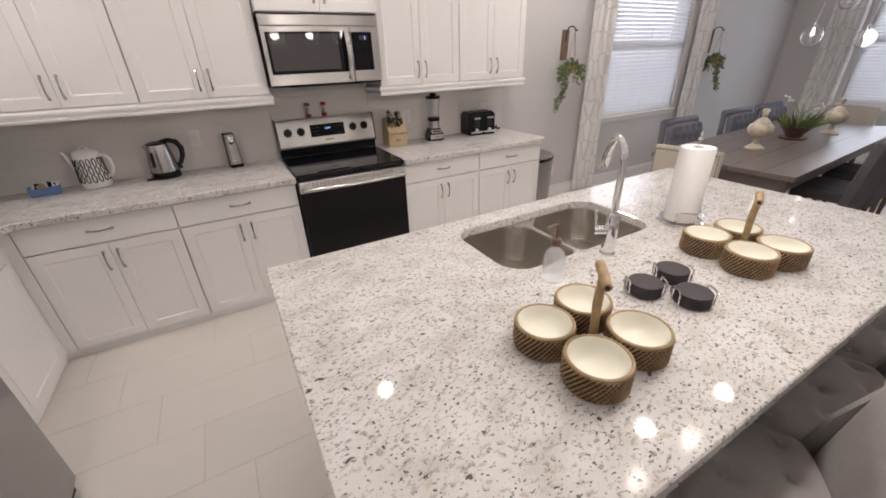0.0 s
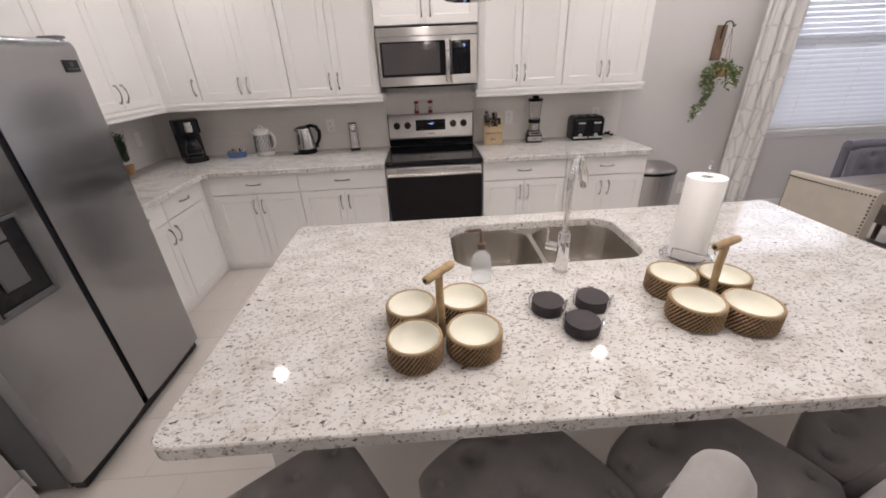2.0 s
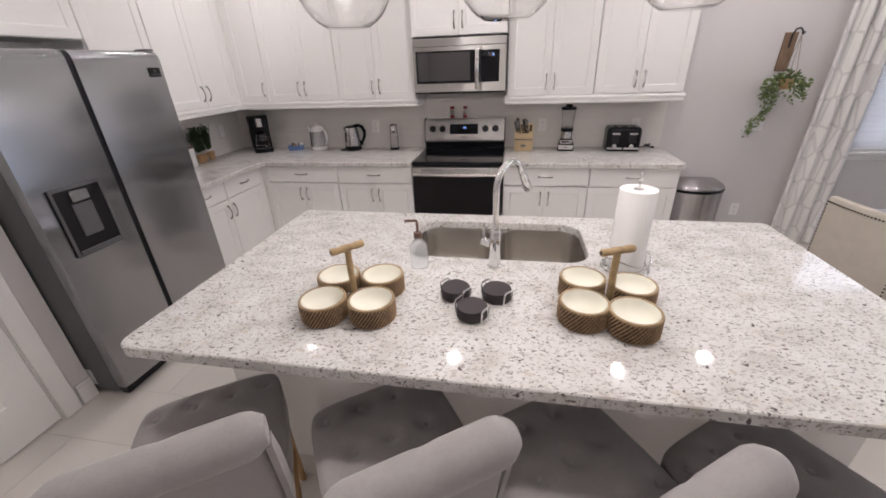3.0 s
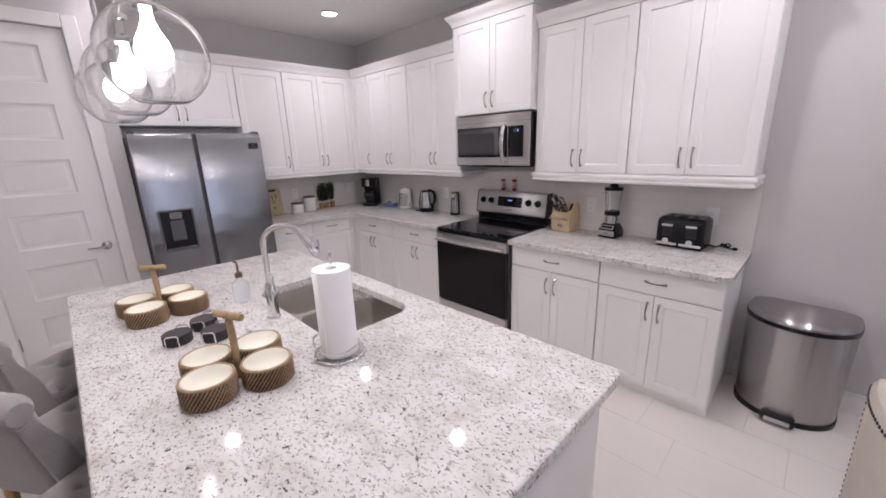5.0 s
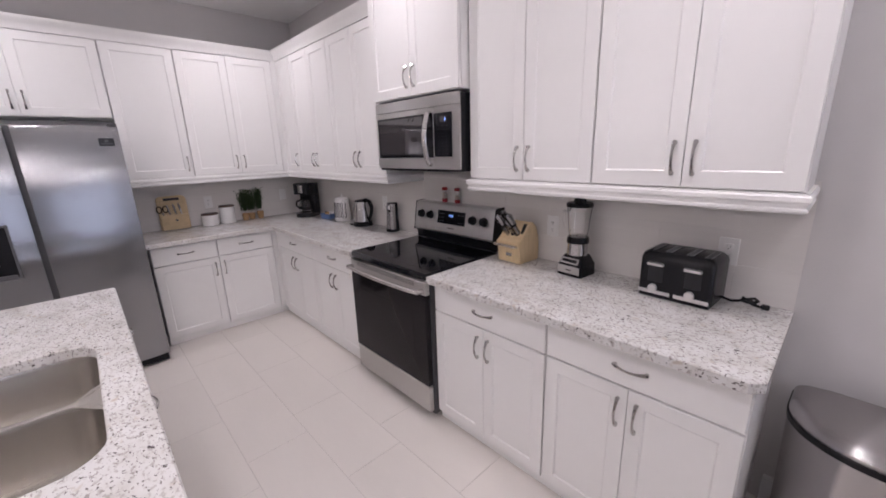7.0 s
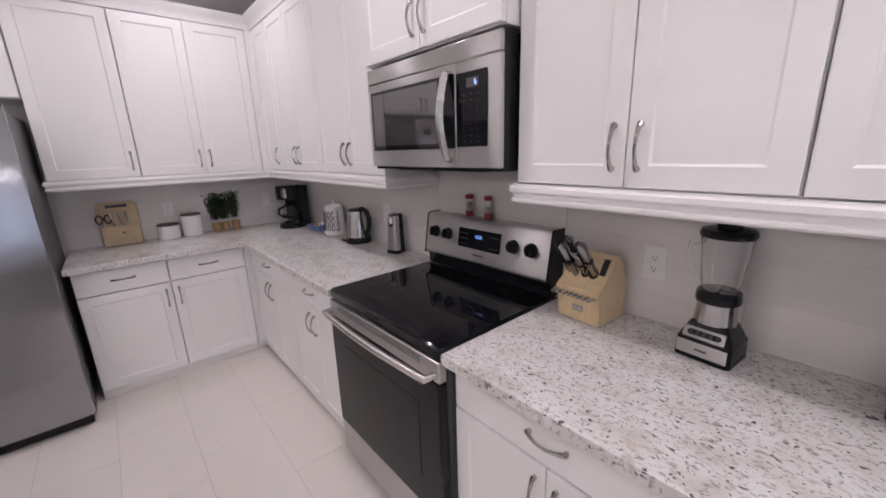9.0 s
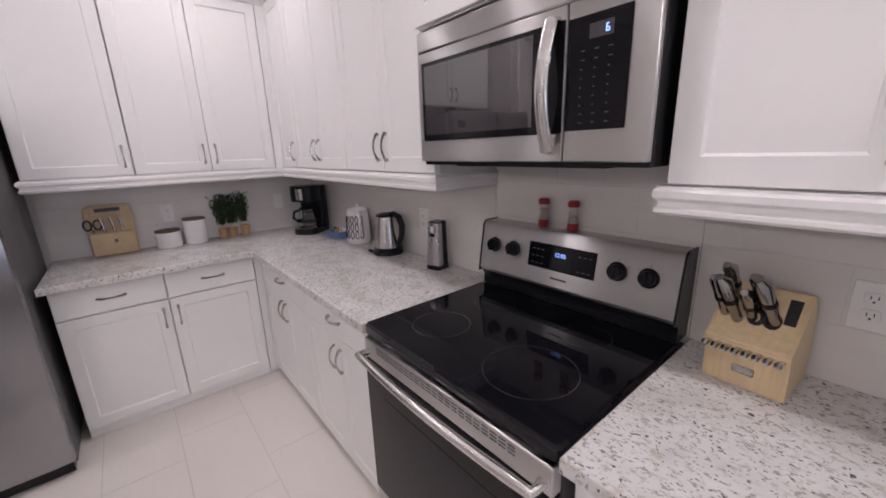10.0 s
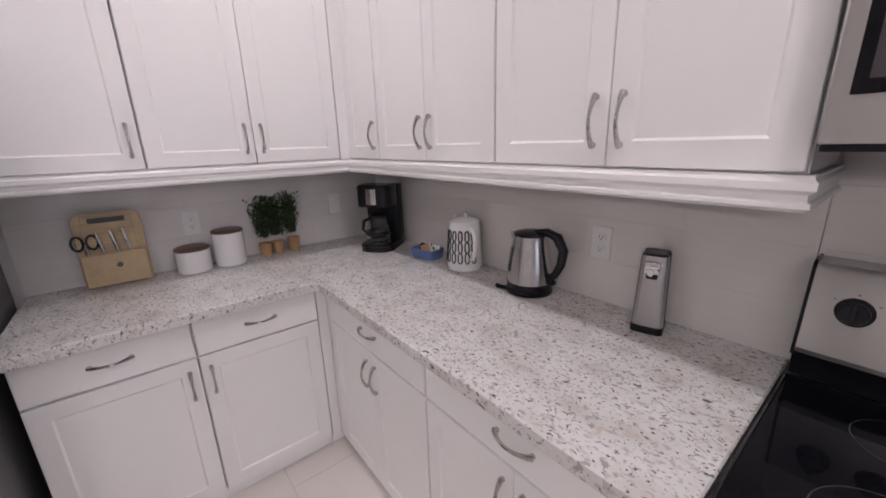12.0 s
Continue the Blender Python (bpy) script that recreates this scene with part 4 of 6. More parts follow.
def coasters(x, y, spin):
    c = thing("coaster_stack", "stack of black coasters in a chrome wire holder", "coasters", pose(x, y, CT, 0, 0, spin), "coaster stacks")
    for k in range(6):
        part("coaster", lathe([(0, 0.004 + 0.0065 * k), (0.049, 0.004 + 0.0065 * k), (0.0505, 0.0055 + 0.0065 * k), (0.0505, 0.0085 + 0.0065 * k), (0.049, 0.0100 + 0.0065 * k), (0, 0.0100 + 0.0065 * k)], 32), LEATHER, c)
    for sgn in (1, -1):
        pts = [(sgn * 0.0515, -0.022, 0.003), (sgn * 0.0545, -0.022, 0.042), (sgn * 0.0545, -0.016, 0.049), (sgn * 0.0545, 0.016, 0.049), (sgn * 0.0545, 0.022, 0.042), (sgn * 0.0515, 0.022, 0.003)]
        part("wire_arm", tube(pts, 0.0032, 8), CHROME, c, "chrome wire arm")
    part("wire_base", tube([(-0.047, -0.022, 0.003), (0.047, -0.022, 0.003)], 0.0028, 8), CHROME, c)
    part("wire_base", tube([(-0.047, 0.022, 0.003), (0.047, 0.022, 0.003)], 0.0028, 8), CHROME, c)


coasters(1.703, 1.206, -35)
coasters(1.849, 1.211, -40)
coasters(1.773, 1.096, -30)


# ---- pendants and downlights ----
def pendant(x, y):
    p = thing("pendant_lamp", "clear glass globe pendant with a chrome cap and glowing bulb", "pendant lamp", pose(x, y, 0), "pendants over the island")
    part("canopy", lathe([(0, CEIL - 0.001), (0.06, CEIL - 0.001), (0.06, CEIL - 0.018), (0.02, CEIL - 0.03), (0, CEIL - 0.03)], 24), CHROME, p)
    part("cord", tube([(0, 0, CEIL - 0.025), (0, 0, 2.06)], 0.003, 8), PLATE, p, "pale cord")
    part("socket", lathe([(0, 2.075), (0.010, 2.072), (0.022, 2.060), (0.024, 2.045), (0.018, 2.04), (0.018, 2.00), (0.026, 1.99), (0.026, 1.975), (0, 1.975)], 24), CHROME, p)
    R, zc = 0.120, 1.868
    out = [(R * math.sin(radians(a)), zc - R * math.cos(radians(a))) for a in range(27, 163, 9)]
    inn = [((R - 0.002) * math.sin(radians(a)), zc - (R - 0.002) * math.cos(radians(a))) for a in range(162, 26, -9)]
    out, inn = [(0, out[0][1])] + out, inn + [(0, inn[-1][1])]
    g = part("globe", lathe(out + inn, 40), GLASS, p, "clear glass globe")
    g.visible_shadow = False
    b = part("bulb", lathe([(0, 1.836), (0.018, 1.840), (0.034, 1.853), (0.041, 1.876), (0.036, 1.902), (0.022, 1.928), (0.014, 1.950), (0.013, 1.974), (0, 1.974)], 20), BULB, p, "glowing bulb")
    b.visible_shadow = False


for x, y in PENDANTS:
    pendant(x, y)


def downlight(x, y):
    d = thing("recessed_downlight", "round white recessed ceiling downlight, lit", "downlight", pose(x, y, CEIL), "recessed downlights")
    part("trim_ring", lathe([(0.070, -0.001), (0.092, -0.001), (0.092, -0.006), (0.070, -0.010), (0.070, -0.001)], 32), TRIM, d)
    part("lens", lathe([(0, -0.0035), (0.069, -0.0035), (0.069, -0.0055), (0, -0.0055)], 32), CANGLOW, d, "glowing lens")


# the three over the living room are unseen fixtures, added with the fill lamps
for x, y in CANS + FILL_CANS:
    downlight(x, y)


# ---- bar stools ----
def tufted(w, d, h, rows, cols, crown_h=0.03, seg=44):
    """A padded, button-tufted cushion: x across, y deep, its top bulging with dimples at the buttons."""
    bm = bmesh.new()
    btn = []
    for r in range(rows):
        for c in range(cols - (r % 2)):
            btn.append(((c + 0.5 + 0.5 * (r % 2)) / cols * w - w / 2, (r + 0.5) / rows * d - d / 2))
    grid = []
    for j in range(seg + 1):
        row = []
        for i in range(seg + 1):
            u, v = i / seg * 2 - 1, j / seg * 2 - 1
            x, y = u * w / 2, v * d / 2
            f = (1 - abs(u) ** 4) ** 0.5 * (1 - abs(v) ** 4) ** 0.5
            z = h - crown_h + crown_h * f
            for bx, by in btn:
                q = ((x - bx) ** 2 + (y - by) ** 2) / (0.026 ** 2)
                z -= 0.024 * math.exp(-q)
            k = 1 - 0.10 * (abs(u * v) ** 4)
            row.append(bm.verts.new((x * k, y * k, z)))
        grid.append(row)
    for j in range(seg):
        for i in range(seg):
            bm.faces.new((grid[j][i], grid[j][i + 1], grid[j + 1][i + 1], grid[j + 1][i]))
    rim = grid[0] + [grid[j][seg] for j in range(1, seg + 1)] + grid[seg][seg - 1::-1] + [grid[j][0] for j in range(seg - 1, 0, -1)]
    low = [bm.verts.new((v.co.x, v.co.y, 0)) for v in rim]
    n = len(rim)
    for k in range(n):
        bm.faces.new((rim[k], rim[(k + 1) % n], low[(k + 1) % n], low[k]))
    bm.faces.new(low[::-1])
    return bm, btn


def stool_build(m):
    s = thing("bar_stool", "grey velvet bar stool with a rolled back and tufted seat", "bar stool", m, "bar stools at the island")
    seat, btn = tufted(0.45, 0.46, 0.11, 3, 4)
    o = part("seat", seat, GREYCLOTH, s, "button-tufted grey velvet seat", pose(0, 0.24, 0.545))
    for bx, by in btn:
        part("button", BUTTON, GREYCLOTH, o, "", pose(bx, by, 0.087))
    bm = bmesh.new()
    rings = []
    for k in range(9):
        u = k / 8
        z = 0.56 + 0.33 * u
        y = -0.02 - 0.05 * u
        hw = 0.198
        rings.append([(x, yy, z) for x, yy in rounded(-hw, hw, y - 0.035, y + 0.035, 0.03, 4)])
    loft(rings, bm, True, True)
    b = part("backrest", bm, GREYCLOTH, s, "plain grey velvet back")
    n = 20
    pts = [(-0.207 + 0.414 * k / n, -0.085, 0.905) for k in range(n + 1)]
    rad = [0.056 - 0.0045 * math.exp(-((k / n - 0.52) / 0.035) ** 2) for k in range(n + 1)]
    rad[0] = rad[-1] = 0.034
    rad[1] = rad[-2] = 0.051
    pts[0], pts[-1] = (-0.212, -0.085, 0.905), (0.212, -0.085, 0.905)
    part("top_roll", tube(pts, 0.06, 20, radii=rad), GREYCLOTH, s, "padded rolled top edge")
    for x in (-0.2065, 0.2065):
        part("side_panel", loft([[(x + q, y, z) for y, z in ((0.04, 0.56), (-0.04, 0.56), (-0.100, 0.86), (-0.062, 0.875), (0.0, 0.74))] for q in (-0.008, 0.008)], None, True, True), GREYCLOTH, s)
    for x, y, lean in ((-0.18, 0.03, -0.03), (0.18, 0.03, -0.03), (-0.18, 0.43, 0.02), (0.18, 0.43, 0.02)):
        part("leg", tube([(x * 1.08, y + lean, 0), (x, y, 0.55)], 0.018, 10, radii=[0.013, 0.021]), OAK, s, "light wooden leg")
    for a, c in (((-0.190, 0.02), (-0.190, 0.44)), ((0.190, 0.02), (0.190, 0.44)), ((-0.19, 0.44), (0.19, 0.44))):
        part("stretcher", tube([(*a, 0.22), (*c, 0.22)], 0.010, 8), OAK, s)
    return s


BUTTON = mesh(lathe([(0, 0.0), (0.010, 0.0), (0.011, 0.003), (0.007, 0.006), (0, 0.0065)], 12), "button")
BUTTON.materials.append(GREYCLOTH)
st = [pose(1.115, 0.544, 0, 0, 0, 35.5), pose(1.69, 0.617, 0, 0, 0, 35), pose(2.22, 0.622, 0, 0, 0, 35), pose(2.77, 0.622, 0, 0, 0, 36)]
first = stool_build(st[0])
for q in st[1:]:
    copy_thing(first, q)

# ---- things on the worktops ----
def coffee_maker():
    c = thing("coffee_maker", "black drip coffee maker with a glass carafe", "coffee maker", pose(-0.735, 3.775, CT, 0, 0, 38) @ Matrix.Scale(1.1, 4))
    part("base", slab(rounded(-0.085, 0.085, -0.125, 0.10, (0.06, 0.06, 0.02, 0.02), 5), 0.0, 0.035, bev=0.006), BLACK, c)
    part("hot_plate", lathe([(0, 0.0352), (0.058, 0.0352), (0.058, 0.039), (0, 0.039)], 28), INK, c, "", pose(0, -0.05, 0))
    part("tower", slab(rounded(-0.088, 0.088, 0.015, 0.10, 0.02, 4), 0.0352, 0.318, bev=0.006), BLACK, c)
    part("brew_head", slab(rounded(-0.086, 0.086, -0.115, 0.0145, (0.05, 0.05, 0.005, 0.005), 5), 0.222, 0.325, bev=0.008), BLACK, c)
    part("steel_band", loft([[(0.066 * math.cos(radians(a)), -0.0535 + 0.0665 * math.sin(radians(a)), z) for a in range(225, 316, 9)] for z in (0.235, 0.308)], None, False), STEEL, c, "brushed steel band")
    g = part("carafe", lathe([(0, 0.040), (0.052, 0.040), (0.060, 0.055), (0.060, 0.09), (0.046, 0.145), (0.042, 0.165), (0.040, 0.165), (0.044, 0.145), (0.058, 0.09), (0.058, 0.056), (0, 0.0425)], 32), GLASS, c, "clear glass carafe", pose(0, -0.05, 0))
    part("lid", lathe([(0, 0.166), (0.044, 0.166), (0.044, 0.176), (0.02, 0.186), (0, 0.186)], 24), BLACK, g)
    part("band", lathe([(0.0615, 0.080), (0.0625, 0.080), (0.0625, 0.098), (0.0615, 0.098)], 28), BLACK, g)
    part("handle", tube([(0.055, 0, 0.165), (0.095, 0, 0.16), (0.105, 0, 0.12), (0.066, 0, 0.088)], 0.008, 10), BLACK, g, "", pose(0, 0, 0, 0, 0, -110))


coffee_maker()


def sachet_basket():
    b = thing("sachet_basket", "small blue basket filled with coffee sachets", "basket", pose(-0.385, 3.83, CT, 0, 0, 12))
    ring = lambda w, d, z: [(x, y, z) for x, y in rounded(-w, w, -d, d, 0.012, 3)]
    part("tray", loft([ring(0.070, 0.044, 0.0), ring(0.076, 0.050, 0.050), ring(0.074, 0.048, 0.050), ring(0.068, 0.042, 0.004)], None, True, True), BLUEC, b, "blue basket")
    random.seed(4)
    for k, (m_, col) in enumerate(((WHITEC, ""), (BLACK, ""), (WHITEC, ""), (BURLAP, ""), (BLACK, ""), (WHITEC, ""))):
        x = -0.05 + 0.02 * k
        part("sachet", boxes((-0.022, 0.022, -0.003, 0.003, 0, 0.062), bev=0.0025), m_, b, "folded paper sachet", pose(x, random.uniform(-0.02, 0.02), 0.010, random.uniform(-35, 20), random.uniform(-25, 25), random.uniform(-50, 50)))


sachet_basket()


def pattern_pot():
    p = thing("enamel_pot", "white enamel coffee pot with a black geometric print", "coffee pot", pose(-0.135, 3.862, CT, 0, 0, -22))
    prof = [(0.078, 0.006), (0.080, 0.012), (0.082, 0.018), (0.070, 0.205), (0.066, 0.212)]
    part("body", lathe([(0, 0), (0.076, 0)] + prof + [(0, 0.213)], 40), WHITEC, p, "white enamel body")
    part("lid", lathe([(0, 0.2135), (0.069, 0.2135), (0.069, 0.220), (0.050, 0.232), (0.02, 0.238), (0, 0.239)], 32), WHITEC, p)
    part("lid_knob", tube([(-0.024, 0, 0.233), (-0.018, 0, 0.250), (0, 0, 0.257), (0.018, 0, 0.250), (0.024, 0, 0.233)], 0.007, 10), WHITEC, p)
    part("spout", tube([(-0.062, 0, 0.098), (-0.088, 0, 0.118), (-0.104, 0, 0.160), (-0.116, 0, 0.198), (-0.134, 0, 0.218)], 0.012, 12, radii=[0.026, 0.019, 0.013, 0.010, 0.009]), WHITEC, p, "white tapered spout")
    part("handle", tube([(0.066, 0, 0.195), (0.108, 0, 0.194), (0.130, 0, 0.168), (0.132, 0, 0.115), (0.112, 0, 0.072), (0.076, 0, 0.056)], 0.010, 12), WHITEC, p)

    def at(a, z):
        r = 0.0826 - (z - 0.018) / 0.187 * 0.012
        return (r * math.cos(a), r * math.sin(a), z)
    # columns of linked oval outlines
    for q in range(8):
        a0 = radians(-150 + q * 23)
        for k in range(3):
            zc, h, w = 0.062 + 0.049 * k, 0.0235, 0.115
            loop = []
            for dz, da in ((-h, -0.4), (-h * 0.55, -1), (h * 0.55, -1), (h, -0.4), (h, 0.4), (h * 0.55, 1), (-h * 0.55, 1), (-h, 0.4)):
                loop.append(at(a0 + da * w, zc + dz))
            part("printed_oval", tube(loop, 0.0034, 6, closed=True), INK, p, "black glazed oval")


pattern_pot()


def kettle():
    k = thing("electric_kettle", "brushed steel electric kettle with a black handle", "kettle", pose(0.25, 3.85, CT, 0, 0, 8) @ Matrix.Diagonal((1.04, 1.04, 0.97, 1)))
    part("power_base", lathe([(0, 0), (0.085, 0), (0.086, 0.012), (0.078, 0.022), (0, 0.022)], 32), BLACK, k)
    part("cord_stub", tube([(-0.06, -0.05, 0.008), (-0.10, -0.055, 0.008), (-0.11, -0.05, 0.008)], 0.009, 8), BLACK, k)
    part("foot_band", lathe([(0, 0.0225), (0.082, 0.0225), (0.083, 0.045), (0, 0.045)], 32), BLACK, k)
    part("body", lathe([(0, 0.0452), (0.0815, 0.0452), (0.081, 0.06), (0.074, 0.14), (0.062, 0.215), (0.058, 0.228), (0, 0.229)], 48), STEEL_V, k, "brushed steel jug")
    part("lid", lathe([(0, 0.2292), (0.060, 0.2292), (0.058, 0.238), (0.03, 0.246), (0, 0.247)], 28), BLACK, k)
    part("spout", loft([[(-0.054, -0.024, 0.185), (-0.054, 0.024, 0.185), (-0.050, 0.028, 0.228), (-0.050, -0.028, 0.228)], [(-0.078, -0.006, 0.218), (-0.078, 0.006, 0.218), (-0.082, 0.006, 0.230), (-0.082, -0.006, 0.230)]], None, True, True), STEEL_V, k)
    part("handle", tube([(0.02, 0, 0.240), (0.065, 0, 0.247), (0.105, 0, 0.232), (0.128, 0, 0.185), (0.122, 0, 0.130), (0.100, 0, 0.085), (0.080, 0, 0.065)], 0.015, 12, radii=[0.012, 0.016, 0.018, 0.017, 0.015, 0.014, 0.014]), BLACK, k, "black plastic handle")
    part("gauge", slab(rounded(-0.008, 0.008, -0.05, 0.05, 0.0079, 5), 0, 0.002, bev=0), MWGLASS, k, "water gauge window", pose(-0.047, -0.0585, 0.135, 90, 0, -39) @ pose(0, 0, 0.0, -7, 0, 0))
    part("switch", boxes((0.080, 0.105, -0.008, 0.008, 0.045, 0.062), bev=0.003), BLACK, k)


kettle()


def can_opener():
    c = thing("can_opener", "upright chrome electric can opener", "can opener", pose(0.69, 3.868, CT, 0, 0, 14) @ Matrix.Diagonal((0.76, 0.80, 0.98, 1)))
    ring = lambda w, d, y, z: [(x, y + yy, z) for x, yy in rounded(-w, w, -d, d, 0.022, 5)]
    part("foot", loft([ring(0.058, 0.058, 0, 0), ring(0.057, 0.057, 0, 0.022)], None, True, True), BLACK, c)
    part("front_shell", loft([ring(0.056, 0.032, -0.022, 0.0225), ring(0.052, 0.030, -0.018, 0.12), ring(0.048, 0.028, -0.013, 0.225), ring(0.046, 0.026, -0.012, 0.240)], None, True, True), STEEL_B, c, "chrome front shell")
    part("back_shell", loft([ring(0.055, 0.024, 0.033, 0.0225), ring(0.047, 0.022, 0.034, 0.238), ring(0.044, 0.020, 0.034, 0.246)], None, True, True), BLACK, c)
    part("cap", loft([ring(0.045, 0.026, -0.012, 0.2402), ring(0.040, 0.022, -0.012, 0.247)], None, True, True), BLACK, c)
    h = part("cutting_head", boxes((-0.030, 0.024, -0.062, -0.039, 0.190, 0.226), bev=0.006, seg=2), CHROME, c, "chrome cutting head")
    part("cutter_wheel", lathe([(0, 0), (0.011, 0), (0.011, 0.008), (0, 0.008)], 16), CHROME, h, "", pose(-0.004, -0.062, 0.196, 90, 0, 0))
    part("dark_slot", boxes((-0.020, 0.018, -0.050, -0.0405, 0.172, 0.187), bev=0.003), BLACK, c)


can_opener()


def shaker_jar(x, mix_):
    s = thing("spice_shaker", "glass spice shaker with a red cap and base", "shaker", pose(x, 3.918, 1.2022), "spice shakers on the range")
    part("base", lathe([(0, 0), (0.019, 0), (0.020, 0.004), (0.019, 0.026), (0, 0.026)], 20), RED, s, "red base")
    part("glass_body", lathe([(0, 0.0262), (0.018, 0.0262), (0.014, 0.055), (0.015, 0.085), (0, 0.085)], 20), GLASS, s)
    part("spice", lathe([(0, 0.027), (0.0165, 0.027), (0.0130, 0.055), (0.0125, mix_), (0, mix_)], 16), SALTM, s)
    part("cap", lathe([(0, 0.0852), (0.019, 0.0852), (0.021, 0.090), (0.021, 0.100), (0.016, 0.107), (0, 0.109)], 20), RED, s, "red domed cap")


shaker_jar(1.287, 0.07)
shaker_jar(1.412, 0.045)


def knife_block():
    k = thing("knife_block", "pale wooden knife block full of steel-handled knives", "knife block", pose(1.975, 3.77, CT, 0, 0, -4))
    w = 0.083
    prof = [(0.0, 0.0), (0.0, 0.084), (-0.022, 0.116), (-0.018, 0.126), (0.024, 0.146), (0.078, 0.226), (0.098, 0.236), (0.120, 0.231), (0.146, 0.205), (0.165, 0.155), (0.172, 0.10), (0.172, 0.0)]
    bm = bmesh.new()
    loft([[(x, y, z) for y, z in prof] for x in (-w, w)], bm, True, True)
    bmesh.ops.bevel(bm, geom=bm.edges[:], offset=0.004, segments=2, affect="EDGES")
    part("block", bm, BLOCKWOOD, k, "pale wooden block")
    part("badge", boxes((-0.022, 0.022, -0.0015, 0.0005, 0.038, 0.058), bev=0.002), NICKEL, k, "small metal badge")
    for q in range(8):
        x = -0.070 + q * 0.020
        part("steak_knife", tube([(x, -0.004, 0.103), (x, -0.030, 0.108), (x, -0.048, 0.112), (x, -0.056, 0.108)], 0.0075, 8, radii=[0.006, 0.0070, 0.0085, 0.006]), STEEL, k, "steel steak knife handle")
    for x, y, z, l, r in ((-0.064, 0.046, 0.170, 0.135, 0.0150), (-0.036, 0.040, 0.165, 0.150, 0.0165), (-0.050, 0.074, 0.205, 0.125, 0.0145), (-0.008, 0.048, 0.172, 0.100, 0.0145), (0.012, 0.060, 0.190, 0.130, 0.0150), (0.034, 0.046, 0.176, 0.150, 0.0165)):
        d = Vector((random.uniform(-0.06, 0.06) - 0.14, -0.50, 0.86)).normalized()
        p0 = Vector((x, y, z - 0.01))
        e = p0 + d * l + Vector((0, -0.010, -0.004))
        o = part("knife", tube([p0, p0 + d * l * 0.25, p0 + d * l * 0.55, p0 + d * l * 0.85, e], r, 10, radii=[r * 0.80, r * 0.75, r * 0.95, r * 1.12, r * 0.55]), KNIFE, k, "steel kitchen knife handle")
        part("bolster", tube([p0 + d * l * 0.42, p0 + d * l * 0.50], r * 1.02, 10), BLACK, o, "black handle band")
    sc = [Vector((-0.002 + 0.013 * math.cos(radians(a)), 0.040 + 0.006 * math.sin(radians(a)), 0.174 + 0.015 * math.sin(radians(a)))) for a in range(0, 360, 30)]
    part("scissor_loop", tube(sc, 0.0055, 8, closed=True), BLACK, k, "black scissor loop")
    part("scissor_loop", tube([v + Vector((0.030, 0, 0)) for v in sc], 0.0055, 8, closed=True), BLACK, k, "black scissor loop")
    part("sharpener_slot", boxes((-0.012, 0.012, -0.0320, 0.0320, -0.002, 0.0015), bev=0.001), INK, k, "dark slot", pose(0.058, 0.060, 0.1975, 56.8, 0, 0))


knife_block()


def blender_jug():
    b = thing("blender", "steel and black blender with a clear jug", "blender", pose(2.366, 3.838, CT, 0, 0, -6) @ Matrix.Diagonal((0.88, 0.88, 1, 1)))
    ring = lambda w, d, z, r=0.02: [(x, y, z) for x, y in rounded(-w, w, -d, d, r, 5)]
    part("foot", loft([ring(0.082, 0.082, 0), ring(0.082, 0.082, 0.010)], None, True, True), BLACK, b)
    part("base", loft([ring(0.081, 0.081, 0.0102), ring(0.080, 0.080, 0.058), ring(0.078, 0.078, 0.060)], None, True, True), BLACK, b, "black plastic base")
    part("front_plate", boxes((-0.072, 0.072, -0.0835, -0.0812, 0.014, 0.054), bev=0.001), STEEL_H, b, "brushed steel front plate")
    part("name_print", boxes((-0.018, 0.018, -0.0843, -0.0837, 0.030, 0.036)), PRINT, b)
    part("shoulder", loft([ring(0.078, 0.078, 0.0602), ring(0.058, 0.058, 0.102), ring(0.054, 0.054, 0.106)], None, True, True), BLACK, b)
    strip = part("button_plate", boxes((-0.060, 0.060, -0.017, 0.017, -0.001, 0.004), bev=0.002), STEEL_B, b, "steel control strip", pose(0, -0.0725, 0.080, 64, 0, 0))
    part("key_bar", slab(rounded(-0.046, 0.050, -0.008, 0.008, 0.0079, 5), 0.0042, 0.0065, bev=0.001), BLACK, strip, "black rocker keys")
    for q in range(5):
        part("button", lathe([(0, 0.0067), (0.0045, 0.0067), (0.004, 0.0085), (0, 0.0088)], 12), INK, strip, "", pose(-0.036 + q * 0.019, 0, 0))
    part("collar", lathe([(0, 0.1062), (0.060, 0.1062), (0.056, 0.168), (0, 0.168)], 36), STEEL_V, b, "steel collar")
    part("jug_ring", lathe([(0, 0.1682), (0.062, 0.1682), (0.064, 0.180), (0.060, 0.200), (0, 0.200)], 36), BLACK, b)
    part("blades", boxes((-0.03, 0.03, -0.004, 0.004, 0.206, 0.209), (-0.004, 0.004, -0.03, 0.03, 0.209, 0.212)), STEEL, b)
    part("jug", lathe([(0, 0.2005), (0.050, 0.2005), (0.056, 0.23), (0.070, 0.35), (0.070, 0.356), (0.067, 0.356), (0.0535, 0.232), (0.047, 0.2035), (0, 0.2035)], 40), GLASS, b, "clear plastic jug")
    part("jug_handle", tube([(-0.062, 0, 0.335), (-0.100, 0, 0.325), (-0.106, 0, 0.280), (-0.092, 0, 0.240), (-0.058, 0, 0.225)], 0.007, 10), GLASS, b)
    part("lid", lathe([(0, 0.357), (0.074, 0.357), (0.076, 0.366), (0.070, 0.378), (0.034, 0.384), (0.032, 0.402), (0, 0.404)], 36), BLACK, b, "black lid")


blender_jug()


